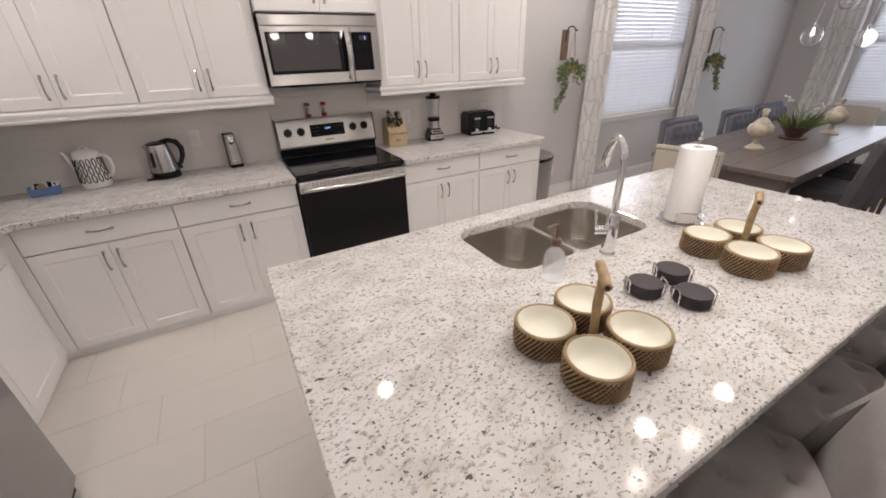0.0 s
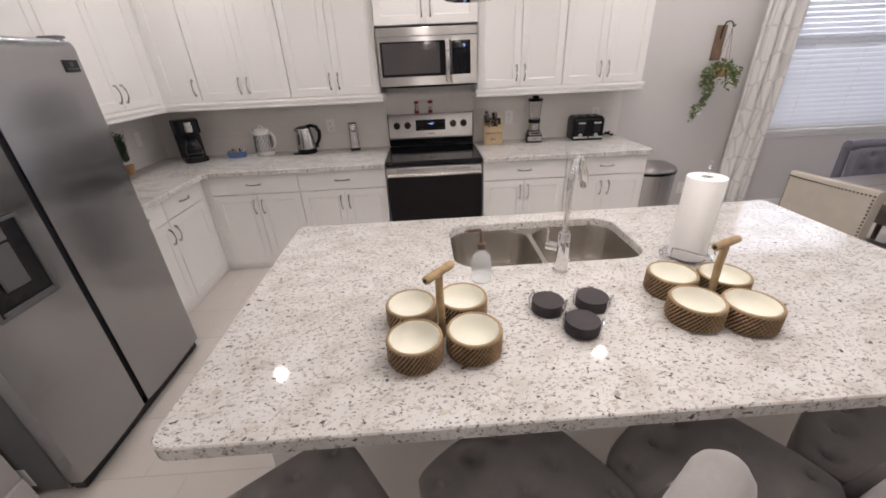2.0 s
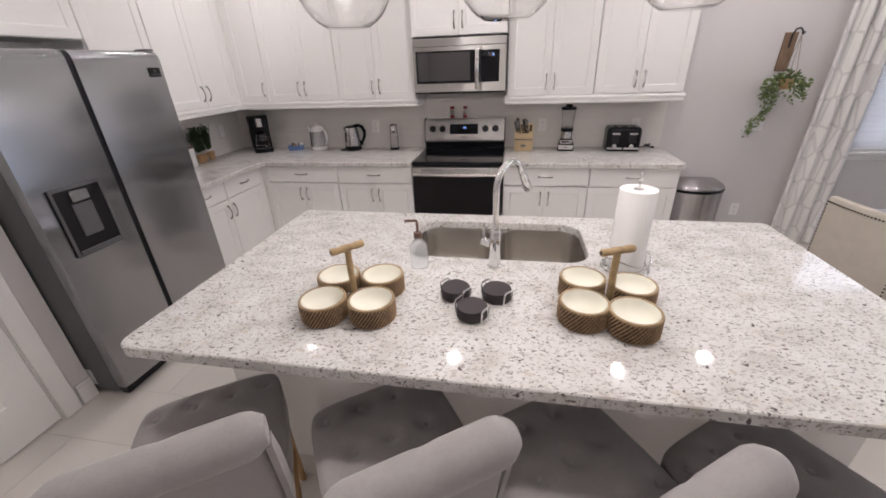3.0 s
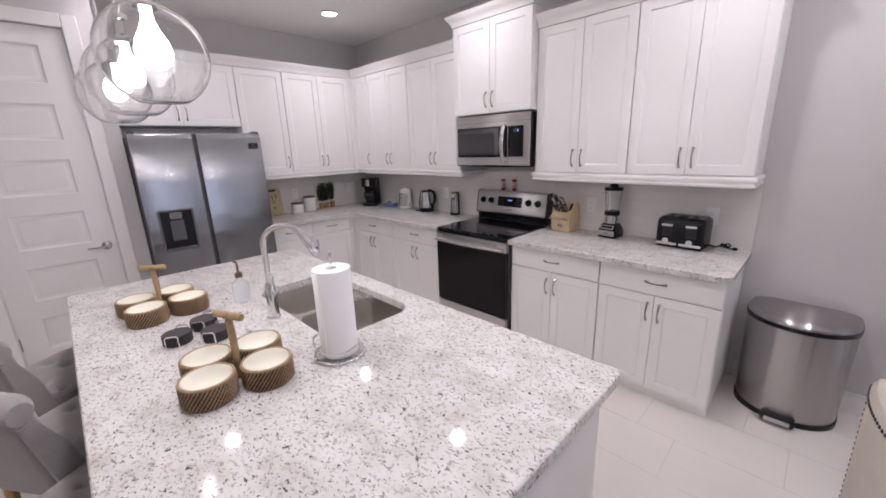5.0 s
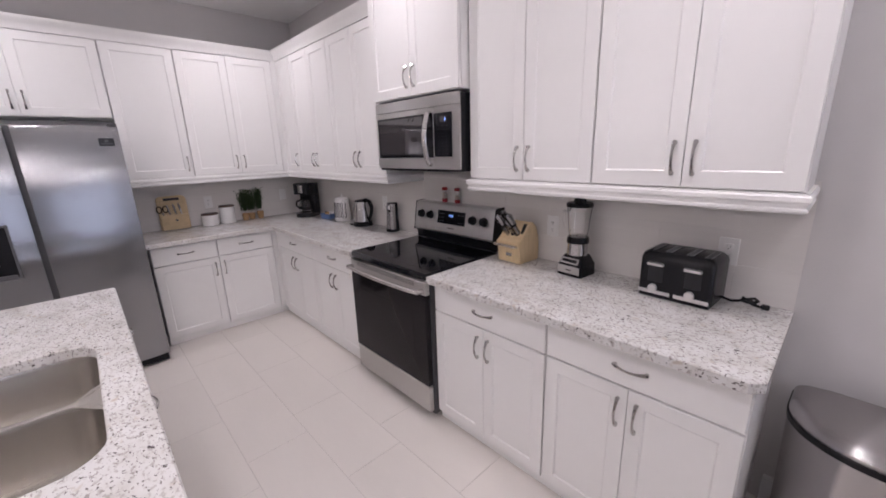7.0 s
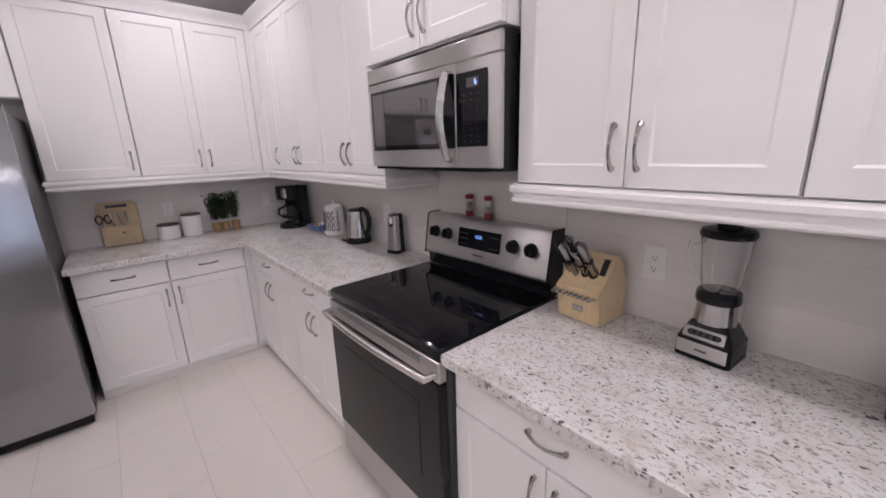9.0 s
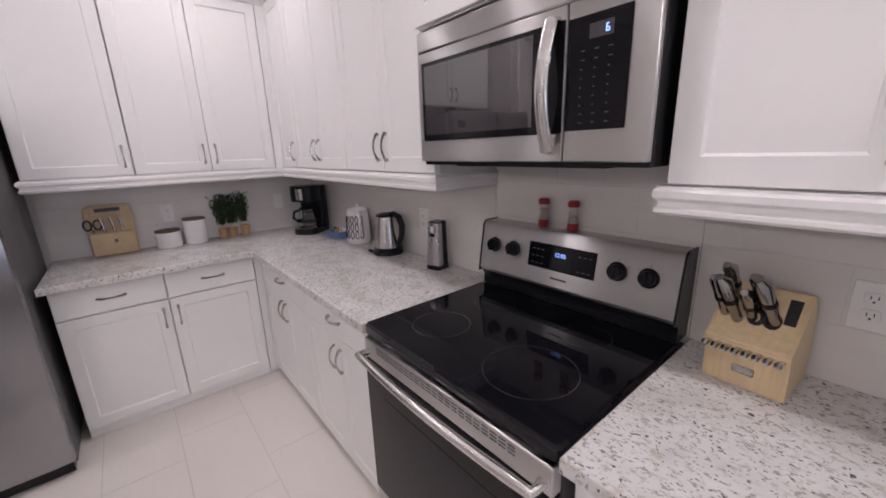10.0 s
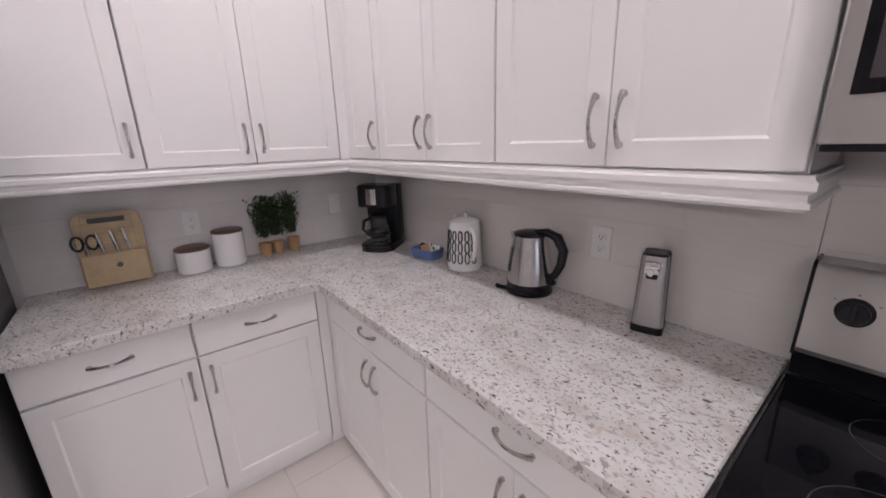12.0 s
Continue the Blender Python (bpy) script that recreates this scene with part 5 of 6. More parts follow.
def toaster():
    t = thing("toaster", "black four-slice toaster with steel trim", "toaster", pose(2.855, 3.845, CT, 0, 0, -3))
    w, d, h = 0.142, 0.105, 0.205
    part("foot_plate", boxes((-w + 0.006, w - 0.006, -d + 0.006, d - 0.006, 0, 0.012), bev=0.003), BLACK, t)
    bm = bmesh.new()
    loft([[(x, y, z) for x, y in rounded(-w + q, w - q, -d + q, d - q, 0.025, 5)] for q, z in ((0, 0.0122), (0, h - 0.03), (0.006, h - 0.012), (0.018, h))], bm, True, True)
    part("shell", bm, BLACK, t, "glossy black shell")
    for x in (-0.105, -0.040, 0.040, 0.105):
        part("slot", boxes((x - 0.014, x + 0.014, -0.075, 0.075, h + 0.0002, h + 0.003), bev=0.001), STEEL_D, t, "steel-lined bread slot")
        part("slot_gap", boxes((x - 0.009, x + 0.009, -0.070, 0.070, h + 0.0032, h + 0.0042)), INK, t)
    for x in (-0.071, 0.071):
        part("lever_track", boxes((x - 0.030, x + 0.030, -d - 0.003, -d - 0.0005, 0.075, 0.165), bev=0.001), INK, t)
        part("lever", boxes((x - 0.032, x + 0.032, -d - 0.026, -d - 0.0035, 0.150, 0.163), bev=0.004, seg=2), SATIN, t, "steel lever")
        part("trim", boxes((x - 0.064, x + 0.064, -d - 0.006, -d - 0.0005, 0.020, 0.036), bev=0.002), SATIN, t, "steel trim strip")
        part("dial", lathe([(0, 0), (0.018, 0), (0.018, 0.010), (0.014, 0.014), (0, 0.014)], 20), SATIN, t, "steel browning dial", pose(x - 0.004, -d - 0.0065, 0.048, 90, 0, 0))
    pts = [(0.142, 0.05, 0.02), (0.175, 0.055, 0.010), (0.200, 0.040, 0.022), (0.225, 0.030, 0.038), (0.252, 0.040, 0.046), (0.262, 0.060, 0.030), (0.235, 0.070, 0.012), (0.208, 0.055, 0.020), (0.215, 0.036, 0.042), (0.245, 0.034, 0.030), (0.262, 0.052, 0.012), (0.240, 0.062, 0.024), (0.222, 0.048, 0.034), (0.250, 0.040, 0.018), (0.275, 0.055, 0.010)]
    part("cord", tube(pts, 0.0055, 8), BLACK, t, "coiled black cord")
    part("plug", boxes((0.272, 0.300, 0.048, 0.070, 0.002, 0.022), bev=0.004), BLACK, t)


toaster()


def outlet(m, switch=False, label="white duplex wall outlet"):
    o = thing("wall_outlet" if not switch else "light_switch", label, "outlet" if not switch else "switch", m, "outlets and switches")
    part("plate", slab(rounded(-0.036, 0.036, -0.058, 0.058, 0.004, 3), 0, 0.005, bev=0.0015), PLATE, o)
    if switch:
        part("rocker", boxes((-0.016, 0.016, -0.032, 0.032, 0.0052, 0.008), bev=0.001), PLATE, o)
    else:
        for y in (-0.020, 0.020):
            f = part("socket", slab(rounded(-0.0165, 0.0165, y - 0.014, y + 0.014, 0.009, 4), 0.0052, 0.0075, bev=0.0008), PLATE, o)
            part("slot", boxes((-0.007, -0.005, y - 0.002, y + 0.006, 0.0076, 0.0080)), INK, f)
            part("slot", boxes((0.005, 0.007, y - 0.002, y + 0.006, 0.0076, 0.0080)), INK, f)
            part("slot", lathe([(0, 0.0076), (0.0025, 0.0076), (0.0025, 0.008), (0, 0.008)], 10), INK, f, "", pose(0, y - 0.008, 0))


SP = 0.010     # thickness of the splash tiles
for x, z in ((0.474, 1.127), (2.150, 1.125), (2.985, 1.118)):
    outlet(pose(x, NW - SP, z, 90, 0, 0))
outlet(pose(WW + SP, 2.912, 1.132, 90, 0, 90))
outlet(pose(WW + SP, 3.655, 1.137, 90, 0, 90), True, "white rocker light switch")
outlet(pose(4.0, NW, 1.11, 90, 0, 0), True, "white rocker light switch")
outlet(pose(4.014, NW, 0.32, 90, 0, 0))


def board_block():
    k = thing("knife_board", "bamboo board block with three knives and black scissors", "knife block", pose(WW + SP + 0.048, 2.605, CT, 0, 0, 90))
    b = part("board", slab(rounded(-0.118, 0.118, 0, 0.315, (0.01, 0.01, 0.04, 0.04), 5), 0, 0.018, bev=0.003), BAMBOO, k, "bamboo backing board", pose(0, 0.006, 0.0, 90 - 5, 0, 0))
    part("grip_slot", boxes((-0.062, 0.062, 0.272, 0.294, 0.0182, 0.0195), bev=0.0005), INK, b, "dark grip slot")
    part("inner_edge", tube([(-0.09, 0.15, 0.0185), (-0.085, 0.30, 0.0185), (0.085, 0.30, 0.0185), (0.09, 0.15, 0.0185)], 0.003, 6), BAMBOO, b)
    part("pocket", boxes((-0.112, 0.112, 0.0185, 0.046, 0.004, 0.145), bev=0.004), BAMBOO, b, "bamboo front pocket", pose(0, 0.145, 0.0, 90, 0, 0))
    part("badge", lathe([(0, 0), (0.011, 0), (0.011, 0.0015), (0, 0.0015)], 18), GREY, b, "small metal badge", pose(0.01, 0.085, 0.0465))
    for x, l in ((-0.030, 0.085), (0.018, 0.088), (0.060, 0.092)):
        part("knife", tube([(x, 0.135, 0.033), (x - 0.004, 0.16, 0.034), (x - 0.012, 0.145 + l * 0.8, 0.036), (x - 0.016, 0.15 + l, 0.034)], 0.008, 10, radii=[0.006, 0.0075, 0.0090, 0.005]), STEEL, b, "steel knife handle")
    for s in (-1, 1):
        loop = [(-0.085 + s * 0.024 + 0.019 * math.cos(radians(a)), 0.195 + 0.030 * math.sin(radians(a)), 0.036) for a in range(0, 360, 30)]
        part("scissor_loop", tube(loop, 0.005, 8, closed=True), BLACK, b, "black scissor handle")
    part("scissor_shank", tube([(-0.085, 0.135, 0.034), (-0.085, 0.168, 0.036)], 0.008, 8), STEEL, b)


board_block()


def canister(y, r, h):
    c = thing("canister", "white ceramic canister with a dark wooden lid", "canister", pose(WW + SP + r + 0.018, y, CT), "canisters")
    part("body", lathe([(0, 0), (r - 0.004, 0), (r, 0.004), (r, h), (0, h)], 40), WHITEC, c, "white ceramic body")
    part("lid", lathe([(0, h + 0.0003), (r + 0.001, h + 0.0003), (r + 0.001, h + 0.010), (r - 0.003, h + 0.013), (0, h + 0.013)], 40), WALNUT, c, "dark wooden lid")


canister(2.885, 0.073, 0.105)
canister(3.045, 0.070, 0.165)


def herb_pots():
    random.seed(11)
    for y, x, h in ((3.222, 0.055, 0.050), (3.290, 0.040, 0.048), (3.372, 0.055, 0.055)):
        p = thing("herb_pot", "small kraft-wrapped pot with a dark green herb", "potted plant", pose(WW + SP + x, y, CT), "herb pots")
        part("pot", lathe([(0, 0), (0.026, 0), (0.033, h * 1.25), (0.034, h * 1.35), (0.029, h * 1.35), (0.028, h * 1.1), (0, h * 1.1)], 18), BURLAP, p, "kraft-paper pot")
        bm = bmesh.new()
        for k in range(52):
            a, lean = random.uniform(0, 6.28), random.uniform(0.02, 0.34)
            l = random.uniform(0.15, 0.265)
            base = Vector((random.uniform(-0.015, 0.015), random.uniform(-0.015, 0.015), h * 1.05))
            d = Vector((math.cos(a) * lean * 0.45, math.sin(a) * lean, 1)).normalized()
            side = d.orthogonal().normalized()
            for n_ in range(16):
                q = base + d * (l * (0.25 + 0.75 * n_ / 15))
                ang = n_ * 2.4 + a
                o = (side * math.cos(ang) + d.cross(side) * math.sin(ang))
                tip = q + (o * 0.017 + d * 0.018)
                t_ = o.cross(d).normalized() * 0.0052
                vs = [bm.verts.new(v) for v in (q, q + (tip - q) * 0.5 + t_, tip, q + (tip - q) * 0.5 - t_)]
                bm.faces.new(vs)
        for v in bm.verts:
            v.co.x = max(v.co.x, -x + 0.004)
        tagged(part("foliage", bm, HERB, p, "needle-like herb leaves"), kind="stuff")


herb_pots()


def bin_():
    b = thing("pedal_bin", "brushed stainless half-round pedal bin with a black rim", "bin", pose(3.522, 3.905, 0, 0, 0, -2))
    w, d = 0.245, 0.340

    def half(s, z, n=22):
        pts = [(w * s, 0), ] + [(w * s * math.cos(radians(a)), -0.125 * s - (d - 0.125) * s * math.sin(radians(a))) for a in [180 / n * k for k in range(n + 1)]] + [(-w * s, 0)]
        return [(x, y, z) for x, y in pts]
    part("base_ring", loft([half(0.985, 0), half(0.985, 0.028)], None, True, True), BLACK, b, "black plastic base ring")
    part("shell", loft([half(0.96, 0.0282), half(1.0, 0.580)], None, True, True), STEEL_B, b, "brushed stainless shell")
    part("rim", loft([half(1.015, 0.5802), half(1.02, 0.602)], None, True, True), BLACK, b, "black plastic rim")
    part("lid", loft([half(1.0, 0.6022), half(1.0, 0.616), half(0.96, 0.630), half(0.86, 0.640), half(0.6, 0.648)], None, True, True), STEEL_B, b, "stainless domed lid")
    part("pedal_frame", boxes((-0.075, 0.075, -d - 0.030, -d + 0.03, 0.006, 0.055), bev=0.006), BLACK, b)
    part("pedal", boxes((-0.058, 0.058, -d - 0.046, -d - 0.0305, 0.020, 0.044), bev=0.005, seg=2), STEEL_H, b, "steel foot pedal")


bin_()

# ---- dining end ----
SLAT = mesh(loft([[(x, y, z) for y, z in ((-0.024, -0.0012), (-0.012, 0.0016), (0, 0.0025), (0.012, 0.0016), (0.024, -0.0012), (0.012, 0.0004), (0, 0.0013), (-0.012, 0.0004))] for x in (0, 1)], None, True, True), "slat")
SLAT.materials.append(BLIND)


def window(name, m, w, z0, z1):
    """A sash window in an opening; local x runs along the wall, y outwards."""
    f = tagged(part(name, boxes((0, 0.045, 0.062, 0.112, z0, z1), (w - 0.045, w, 0.062, 0.112, z0, z1), (0.045, w - 0.045, 0.062, 0.112, z0, z0 + 0.045), (0.045, w - 0.045, 0.062, 0.112, z1 - 0.045, z1), (0.045, w - 0.045, 0.064, 0.110, (z0 + z1) / 2 - 0.035, (z0 + z1) / 2 + 0.035)), TRIM, None, "white sash window behind closed white blinds"), kind="structure")
    f.matrix_basis = m
    for a, b in ((z0 + 0.045, (z0 + z1) / 2 - 0.035), ((z0 + z1) / 2 + 0.035, z1 - 0.045)):
        p = part("pane", boxes((0.045, w - 0.045, 0.086, 0.090, a, b)), GLASS, f)
        p.visible_shadow = False
    part("window_sill", boxes((-0.03, w + 0.03, -0.035, 0.061, z0 - 0.028, z0 - 0.001), (-0.03, w + 0.03, -0.012, -0.001, z0 - 0.075, z0 - 0.029), bev=0.004), TRIM, f, "white window sill")
    n = int((z1 - z0 - 0.07) / 0.043)
    bl = tagged(thing("window_blind", "white horizontal slat blind, lowered and nearly closed", "blind", m, "window blinds"))
    part("head_rail", boxes((0.008, w - 0.008, 0.005, 0.055, z1 - 0.05, z1 - 0.004), bev=0.003), PLATE, bl)
    part("bottom_rail", boxes((0.010, w - 0.010, 0.012, 0.048, z0 + 0.004, z0 + 0.022), bev=0.003), PLATE, bl)
    for k in range(n):
        o = part("slat", SLAT, BLIND, bl, "", pose(0.010, 0.030, z0 + 0.045 + k * 0.043, 59, 0, 0) @ Matrix.Diagonal((w - 0.020, 1, 1, 1)))
    for x in (0.22, w / 2, w - 0.22):
        part("ladder_tape", boxes((x - 0.001, x + 0.001, 0.006, 0.0075, z0 + 0.02, z1 - 0.05)), PLATE, bl)


window("window_1", pose(WX0, NW, 0), WX1 - WX0, WZ0, WZ1)
window("window_2", pose(EW, EY1, 0, 0, 0, -90), EY1 - EY0, EZ0, WZ1)
tagged(part("backdrop", boxes((WX0 - 1.5, WX1 + 1.5, NW + 1.2, NW + 1.22, -0.5, 3.6)), SKYGLOW, None, "pale daylight outside the dining window"), kind="structure")
tagged(part("backdrop", boxes((EW + 1.2, EW + 1.22, EY0 - 1.5, EY1 + 1.5, -0.5, 3.6)), SKYGLOW, None, "pale daylight outside the end window"), kind="structure")


def curtain(m, w):
    c = thing("curtain", "cream curtain panel with a grey trellis pattern", "curtain", m, "dining curtains")
    n, rows = 60, 10
    top = 2.62
    bm = bmesh.new()
    front, back = [], []
    for r in range(rows + 1):
        z = 0.02 + (top - 0.02) * r / rows
        sq = 1 - 0.10 * r / rows
        fr, bk = [], []
        for k in range(n + 1):
            u = k / n
            x = (u - 0.5) * w * sq
            y = -0.045 - 0.028 * math.sin(u * math.pi * 7 + 0.4) - 0.006 * math.sin(u * 31 + r * 0.4)
            fr.append(bm.verts.new((x, y, z)))
            bk.append(bm.verts.new((x, y + 0.003, z)))
        front.append(fr)
        back.append(bk)
    for g in (front, back):
        for r in range(rows):
            for k in range(n):
                bm.faces.new((g[r][k], g[r][k + 1], g[r + 1][k + 1], g[r + 1][k]))
    part("panel", bm, CURTAIN, c)
    part("rod", tube([(-w / 2 - 0.12, -0.05, top + 0.03), (w / 2 + 0.12, -0.05, top + 0.03)], 0.012, 10), IRON, c, "dark curtain rod")
    part("bracket", boxes((-0.012, 0.012, -0.05, -0.001, top + 0.010, top + 0.022)), IRON, c)


curtain(pose(4.545, NW, 0), 0.40)
curtain(pose(6.45, NW, 0), 0.40)
curtain(pose(EW, 3.28, 0, 0, 0, -90), 0.42)
curtain(pose(EW, 0.80, 0, 0, 0, -90), 0.42)


def leaf(bm, base, way, l, w):
    way = way.normalized()
    side = way.orthogonal().normalized()
    q = random.uniform(0, 6.28)
    side = (side * math.cos(q) + way.cross(side) * math.sin(q))
    up = way.cross(side)
    pts = [base, base + way * l * 0.35 + side * w, base + way * l * 0.75 + side * w * 0.7, base + way * l - up * w * 0.3, base + way * l * 0.75 - side * w * 0.7, base + way * l * 0.35 - side * w]
    vs = [bm.verts.new(p) for p in pts]
    bm.faces.new(vs)


def hanging_plant(x, seed, trail):
    random.seed(seed)
    p = thing("hanging_plant", "green trailing plant on a wooden wall bracket", "hanging plant", pose(x, NW, 0), "hanging wall plants")
    part("back_board", boxes((-0.045, 0.045, -0.020, -0.001, 1.53, 1.81), bev=0.003), OLDWOOD, p, "weathered wooden board")
    part("hook", tube([(0, -0.021, 1.70), (0, -0.024, 1.79), (0, -0.05, 1.83), (0, -0.10, 1.835), (0, -0.135, 1.815), (0, -0.14, 1.795), (0, -0.155, 1.79), (0, -0.165, 1.805)], 0.006, 8), IRON, p, "black iron hook")
    for a in (0, 120, 240):
        part("cord", tube([(0, -0.14, 1.79), (0.055 * math.cos(radians(a)), -0.14 + 0.055 * math.sin(radians(a)), 1.47)], 0.0022, 6), STRING, p, "twine cord")
    part("pot", lathe([(0, 1.40), (0.040, 1.40), (0.058, 1.475), (0.052, 1.475), (0.038, 1.41), (0, 1.41)], 20), BURLAP, p, "", pose(0, -0.14, 0))
    bm = bmesh.new()
    for k in range(520):
        a, r = random.uniform(0, 6.28), random.uniform(0, 1) ** 0.6
        q = Vector((0.15 * r * math.cos(a), -0.14 + 0.095 * r * math.sin(a), 1.475 + 0.055 * (1 - r) - 0.19 * r * random.random()))
        d = Vector((math.cos(a) * r, math.sin(a) * r * 0.8, random.uniform(-0.7, 0.6)))
        leaf(bm, q, d + Vector((0, 0, 0.01)), random.uniform(0.022, 0.040), random.uniform(0.006, 0.011))
    for s in range(4):
        start = Vector((trail * 0.05, -0.15, 1.42))
        for k in range(70):
            u = k / 69
            q = start + Vector((trail * (0.13 * u + 0.02 * math.sin(u * 6 + s)), 0.012 * math.sin(s * 2 + u * 5), -0.33 * u - 0.012 * s))
            q += Vector([random.uniform(-0.025, 0.025) for _ in range(3)])
            leaf(bm, q, Vector((random.uniform(-1, 1), random.uniform(-1, 1), random.uniform(-1, 0.3))), random.uniform(0.018, 0.034), random.uniform(0.005, 0.010))
    for v in bm.verts:
        v.co.y = min(v.co.y, -0.004)
    tagged(part("foliage", bm, LEAF, p, "trailing green leaves"), kind="stuff")


hanging_plant(4.03, 3, -1)
hanging_plant(6.72, 5, 1)


def dining_table():
    t = thing("dining_table", "dark brown wooden dining table with a polished top", "dining table", pose(5.55, 2.31, 0, 0, 0, 3.5))
    L, W_ = 1.48, 0.53
    for k in range(5):
        a = -W_ + k * 2 * W_ / 5
        part("board", boxes((-L, L, a + 0.0006, a + 2 * W_ / 5 - 0.0006, 0.722, 0.760), bev=0.002), TABLEW, t)
    part("apron", boxes((-L + 0.08, L - 0.08, -W_ + 0.06, -W_ + 0.085, 0.62, 0.7215)), TABLEW, t)
    part("apron", boxes((-L + 0.08, L - 0.08, W_ - 0.085, W_ - 0.06, 0.62, 0.7215)), TABLEW, t)
    part("apron", boxes((-L + 0.06, -L + 0.085, -W_ + 0.086, W_ - 0.086, 0.62, 0.7215)), TABLEW, t)
    part("apron", boxes((L - 0.085, L - 0.06, -W_ + 0.086, W_ - 0.086, 0.62, 0.7215)), TABLEW, t)
    for x in (-L + 0.11, L - 0.11):
        for y in (-W_ + 0.11, W_ - 0.11):
            part("leg", loft([[(x + sx * s, y + sy * s, z) for sx, sy in ((-1, -1), (1, -1), (1, 1), (-1, 1))] for s, z in ((0.030, 0), (0.042, 0.08), (0.036, 0.14), (0.045, 0.619))], None, True, True), TABLEW, t)
    return t


dining_table()


def wing_chair(m, cloth, label, group, tuft=True, high=0.98):
    c = thing("dining_chair", label, "dining chair", m, group)
    s, btn = tufted(0.50, 0.48, 0.10, 3, 3, 0.03, 14)
    part("seat", s, cloth, c, "", pose(0, 0.24, 0.40))
    if tuft:
        b, btn = tufted(0.56, high - 0.50, 0.09, 4, 5, 0.03, 26)
        back = part("backrest", b, cloth, c, "button-tufted back", pose(0, -0.02, (high + 0.48) / 2, -83, 0, 0) @ pose(0, 0, 0, 0, 0, 180))
        for bx, by in btn:
            part("button", BUTTON2, cloth, back, "", pose(bx, by, 0.068))
    else:
        bm = bmesh.new()
        rings = []
        for k in range(8):
            u = k / 7
            z = 0.42 + (high - 0.42) * u
            hw = 0.255 - 0.05 * max(0, u - 0.8) / 0.2
            across = [k_ / 30 * 2 - 1 for k_ in range(31)]
            puff = [0.020 + 0.016 * abs(math.sin(math.pi * 2.5 * (v + 1))) ** 0.6 for v in across]
            outline = [(hw * v, q) for v, q in zip(across, puff)] + [(hw * v, -q) for v, q in zip(across[::-1], puff[::-1])]
            rings.append([(x, y - 0.03 - 0.06 * u, z) for x, y in outline])
        part("backrest", loft(rings, bm, True, True), cloth, c)
    if tuft:
        part("top_roll", tube([(-0.285, -0.075, high), (-0.28, -0.075, high), (0.28, -0.075, high), (0.285, -0.075, high)], 0.045, 16, radii=[0.02, 0.042, 0.042, 0.02]), cloth, c)
        for x in (-0.28, 0.28):
            part("wing", tube([(x, -0.06, 0.46), (x, -0.07, 0.7), (x, -0.078, high - 0.005)], 0.03, 12), cloth, c)
    for x, y in ((-0.21, 0.02), (0.21, 0.02), (-0.21, 0.44), (0.21, 0.44)):
        part("leg", tube([(x, y, 0), (x, y, 0.405)], 0.02, 8, radii=[0.016, 0.024]), WALNUT, c, "dark wooden leg")
    return c


BUTTON2 = mesh(lathe([(0, 0.0), (0.009, 0.0), (0.010, 0.003), (0.006, 0.006), (0, 0.0065)], 10), "button")
first = wing_chair(pose(4.97, 3.02, 0, 0, 0, 180), BLUECLOTH, "slate-grey tufted dining chair with a rolled back", "dining chairs at the table", True, 0.90)
for x in (6.12, 6.88):
    copy_thing(first, pose(x, 3.02, 0, 0, 0, 180))
d1 = wing_chair(pose(4.42, 1.48, 0, 0, 0, 4), DARKCLOTH, "charcoal upholstered dining chair with a channelled back", "charcoal dining chairs", False, 1.03)
copy_thing(d1, pose(5.25, 1.53, 0, 0, 0, 4))
copy_thing(d1, pose(6.05, 1.58, 0, 0, 0, 4))


def beige_chair(m):
    c = thing("end_chair", "beige linen dining chair with a nailhead-trimmed back", "dining chair", m, "beige end chairs")
    part("seat", boxes((-0.225, 0.225, 0.03, 0.50, 0.36, 0.47), bev=0.02, seg=2), BEIGECLOTH, c)
    n = 16
    bm = bmesh.new()

    def sec(u):
        x = (u - 0.5) * 0.47
        y = -0.045 * (1 - (2 * u - 1) ** 2)
        top = 0.912 + 0.010 * (1 - (2 * u - 1) ** 2)
        return [(x, y - 0.035, 0.36), (x, y + 0.030, 0.36), (x, y + 0.022, top - 0.02), (x, y + 0.010, top), (x, y - 0.028, top), (x, y - 0.040, top - 0.02)]
    loft([sec(k / n) for k in range(n + 1)], bm, True, True)
    b = part("backrest", bm, BEIGECLOTH, c, "curved beige linen back")
    for k in range(28):
        u = 0.02 + 0.96 * k / 27
        s_ = sec(u)[5]
        part("nailhead", NAIL, NICKEL, b, "", pose(s_[0], s_[1] - 0.0005, s_[2] - 0.006, 90, 0, 0))
    for u in (0.02, 0.98):
        for k in range(1, 26):
            s_ = sec(u)[5]
            part("nailhead", NAIL, NICKEL, b, "", pose(s_[0], s_[1] - 0.0005 + 0.005 * k / 25, s_[2] - 0.006 - 0.021 * k, 90, 0, 0))
    for x, y in ((-0.20, 0.02), (0.20, 0.02), (-0.20, 0.46), (0.20, 0.46)):
        part("leg", tube([(x, y, 0), (x, y, 0.362)], 0.022, 8, radii=[0.017, 0.026]), WALNUT, c, "dark wooden leg")


NAIL = mesh(lathe([(0, 0), (0.0055, 0), (0.0048, 0.0025), (0, 0.004)], 8), "nailhead")
NAIL.materials.append(IRON)
beige_chair(pose(3.768, 2.283, 0, 0, 0, -80.5))
beige_chair(pose(7.30, 2.42, 0, 0, 0, 93.5))


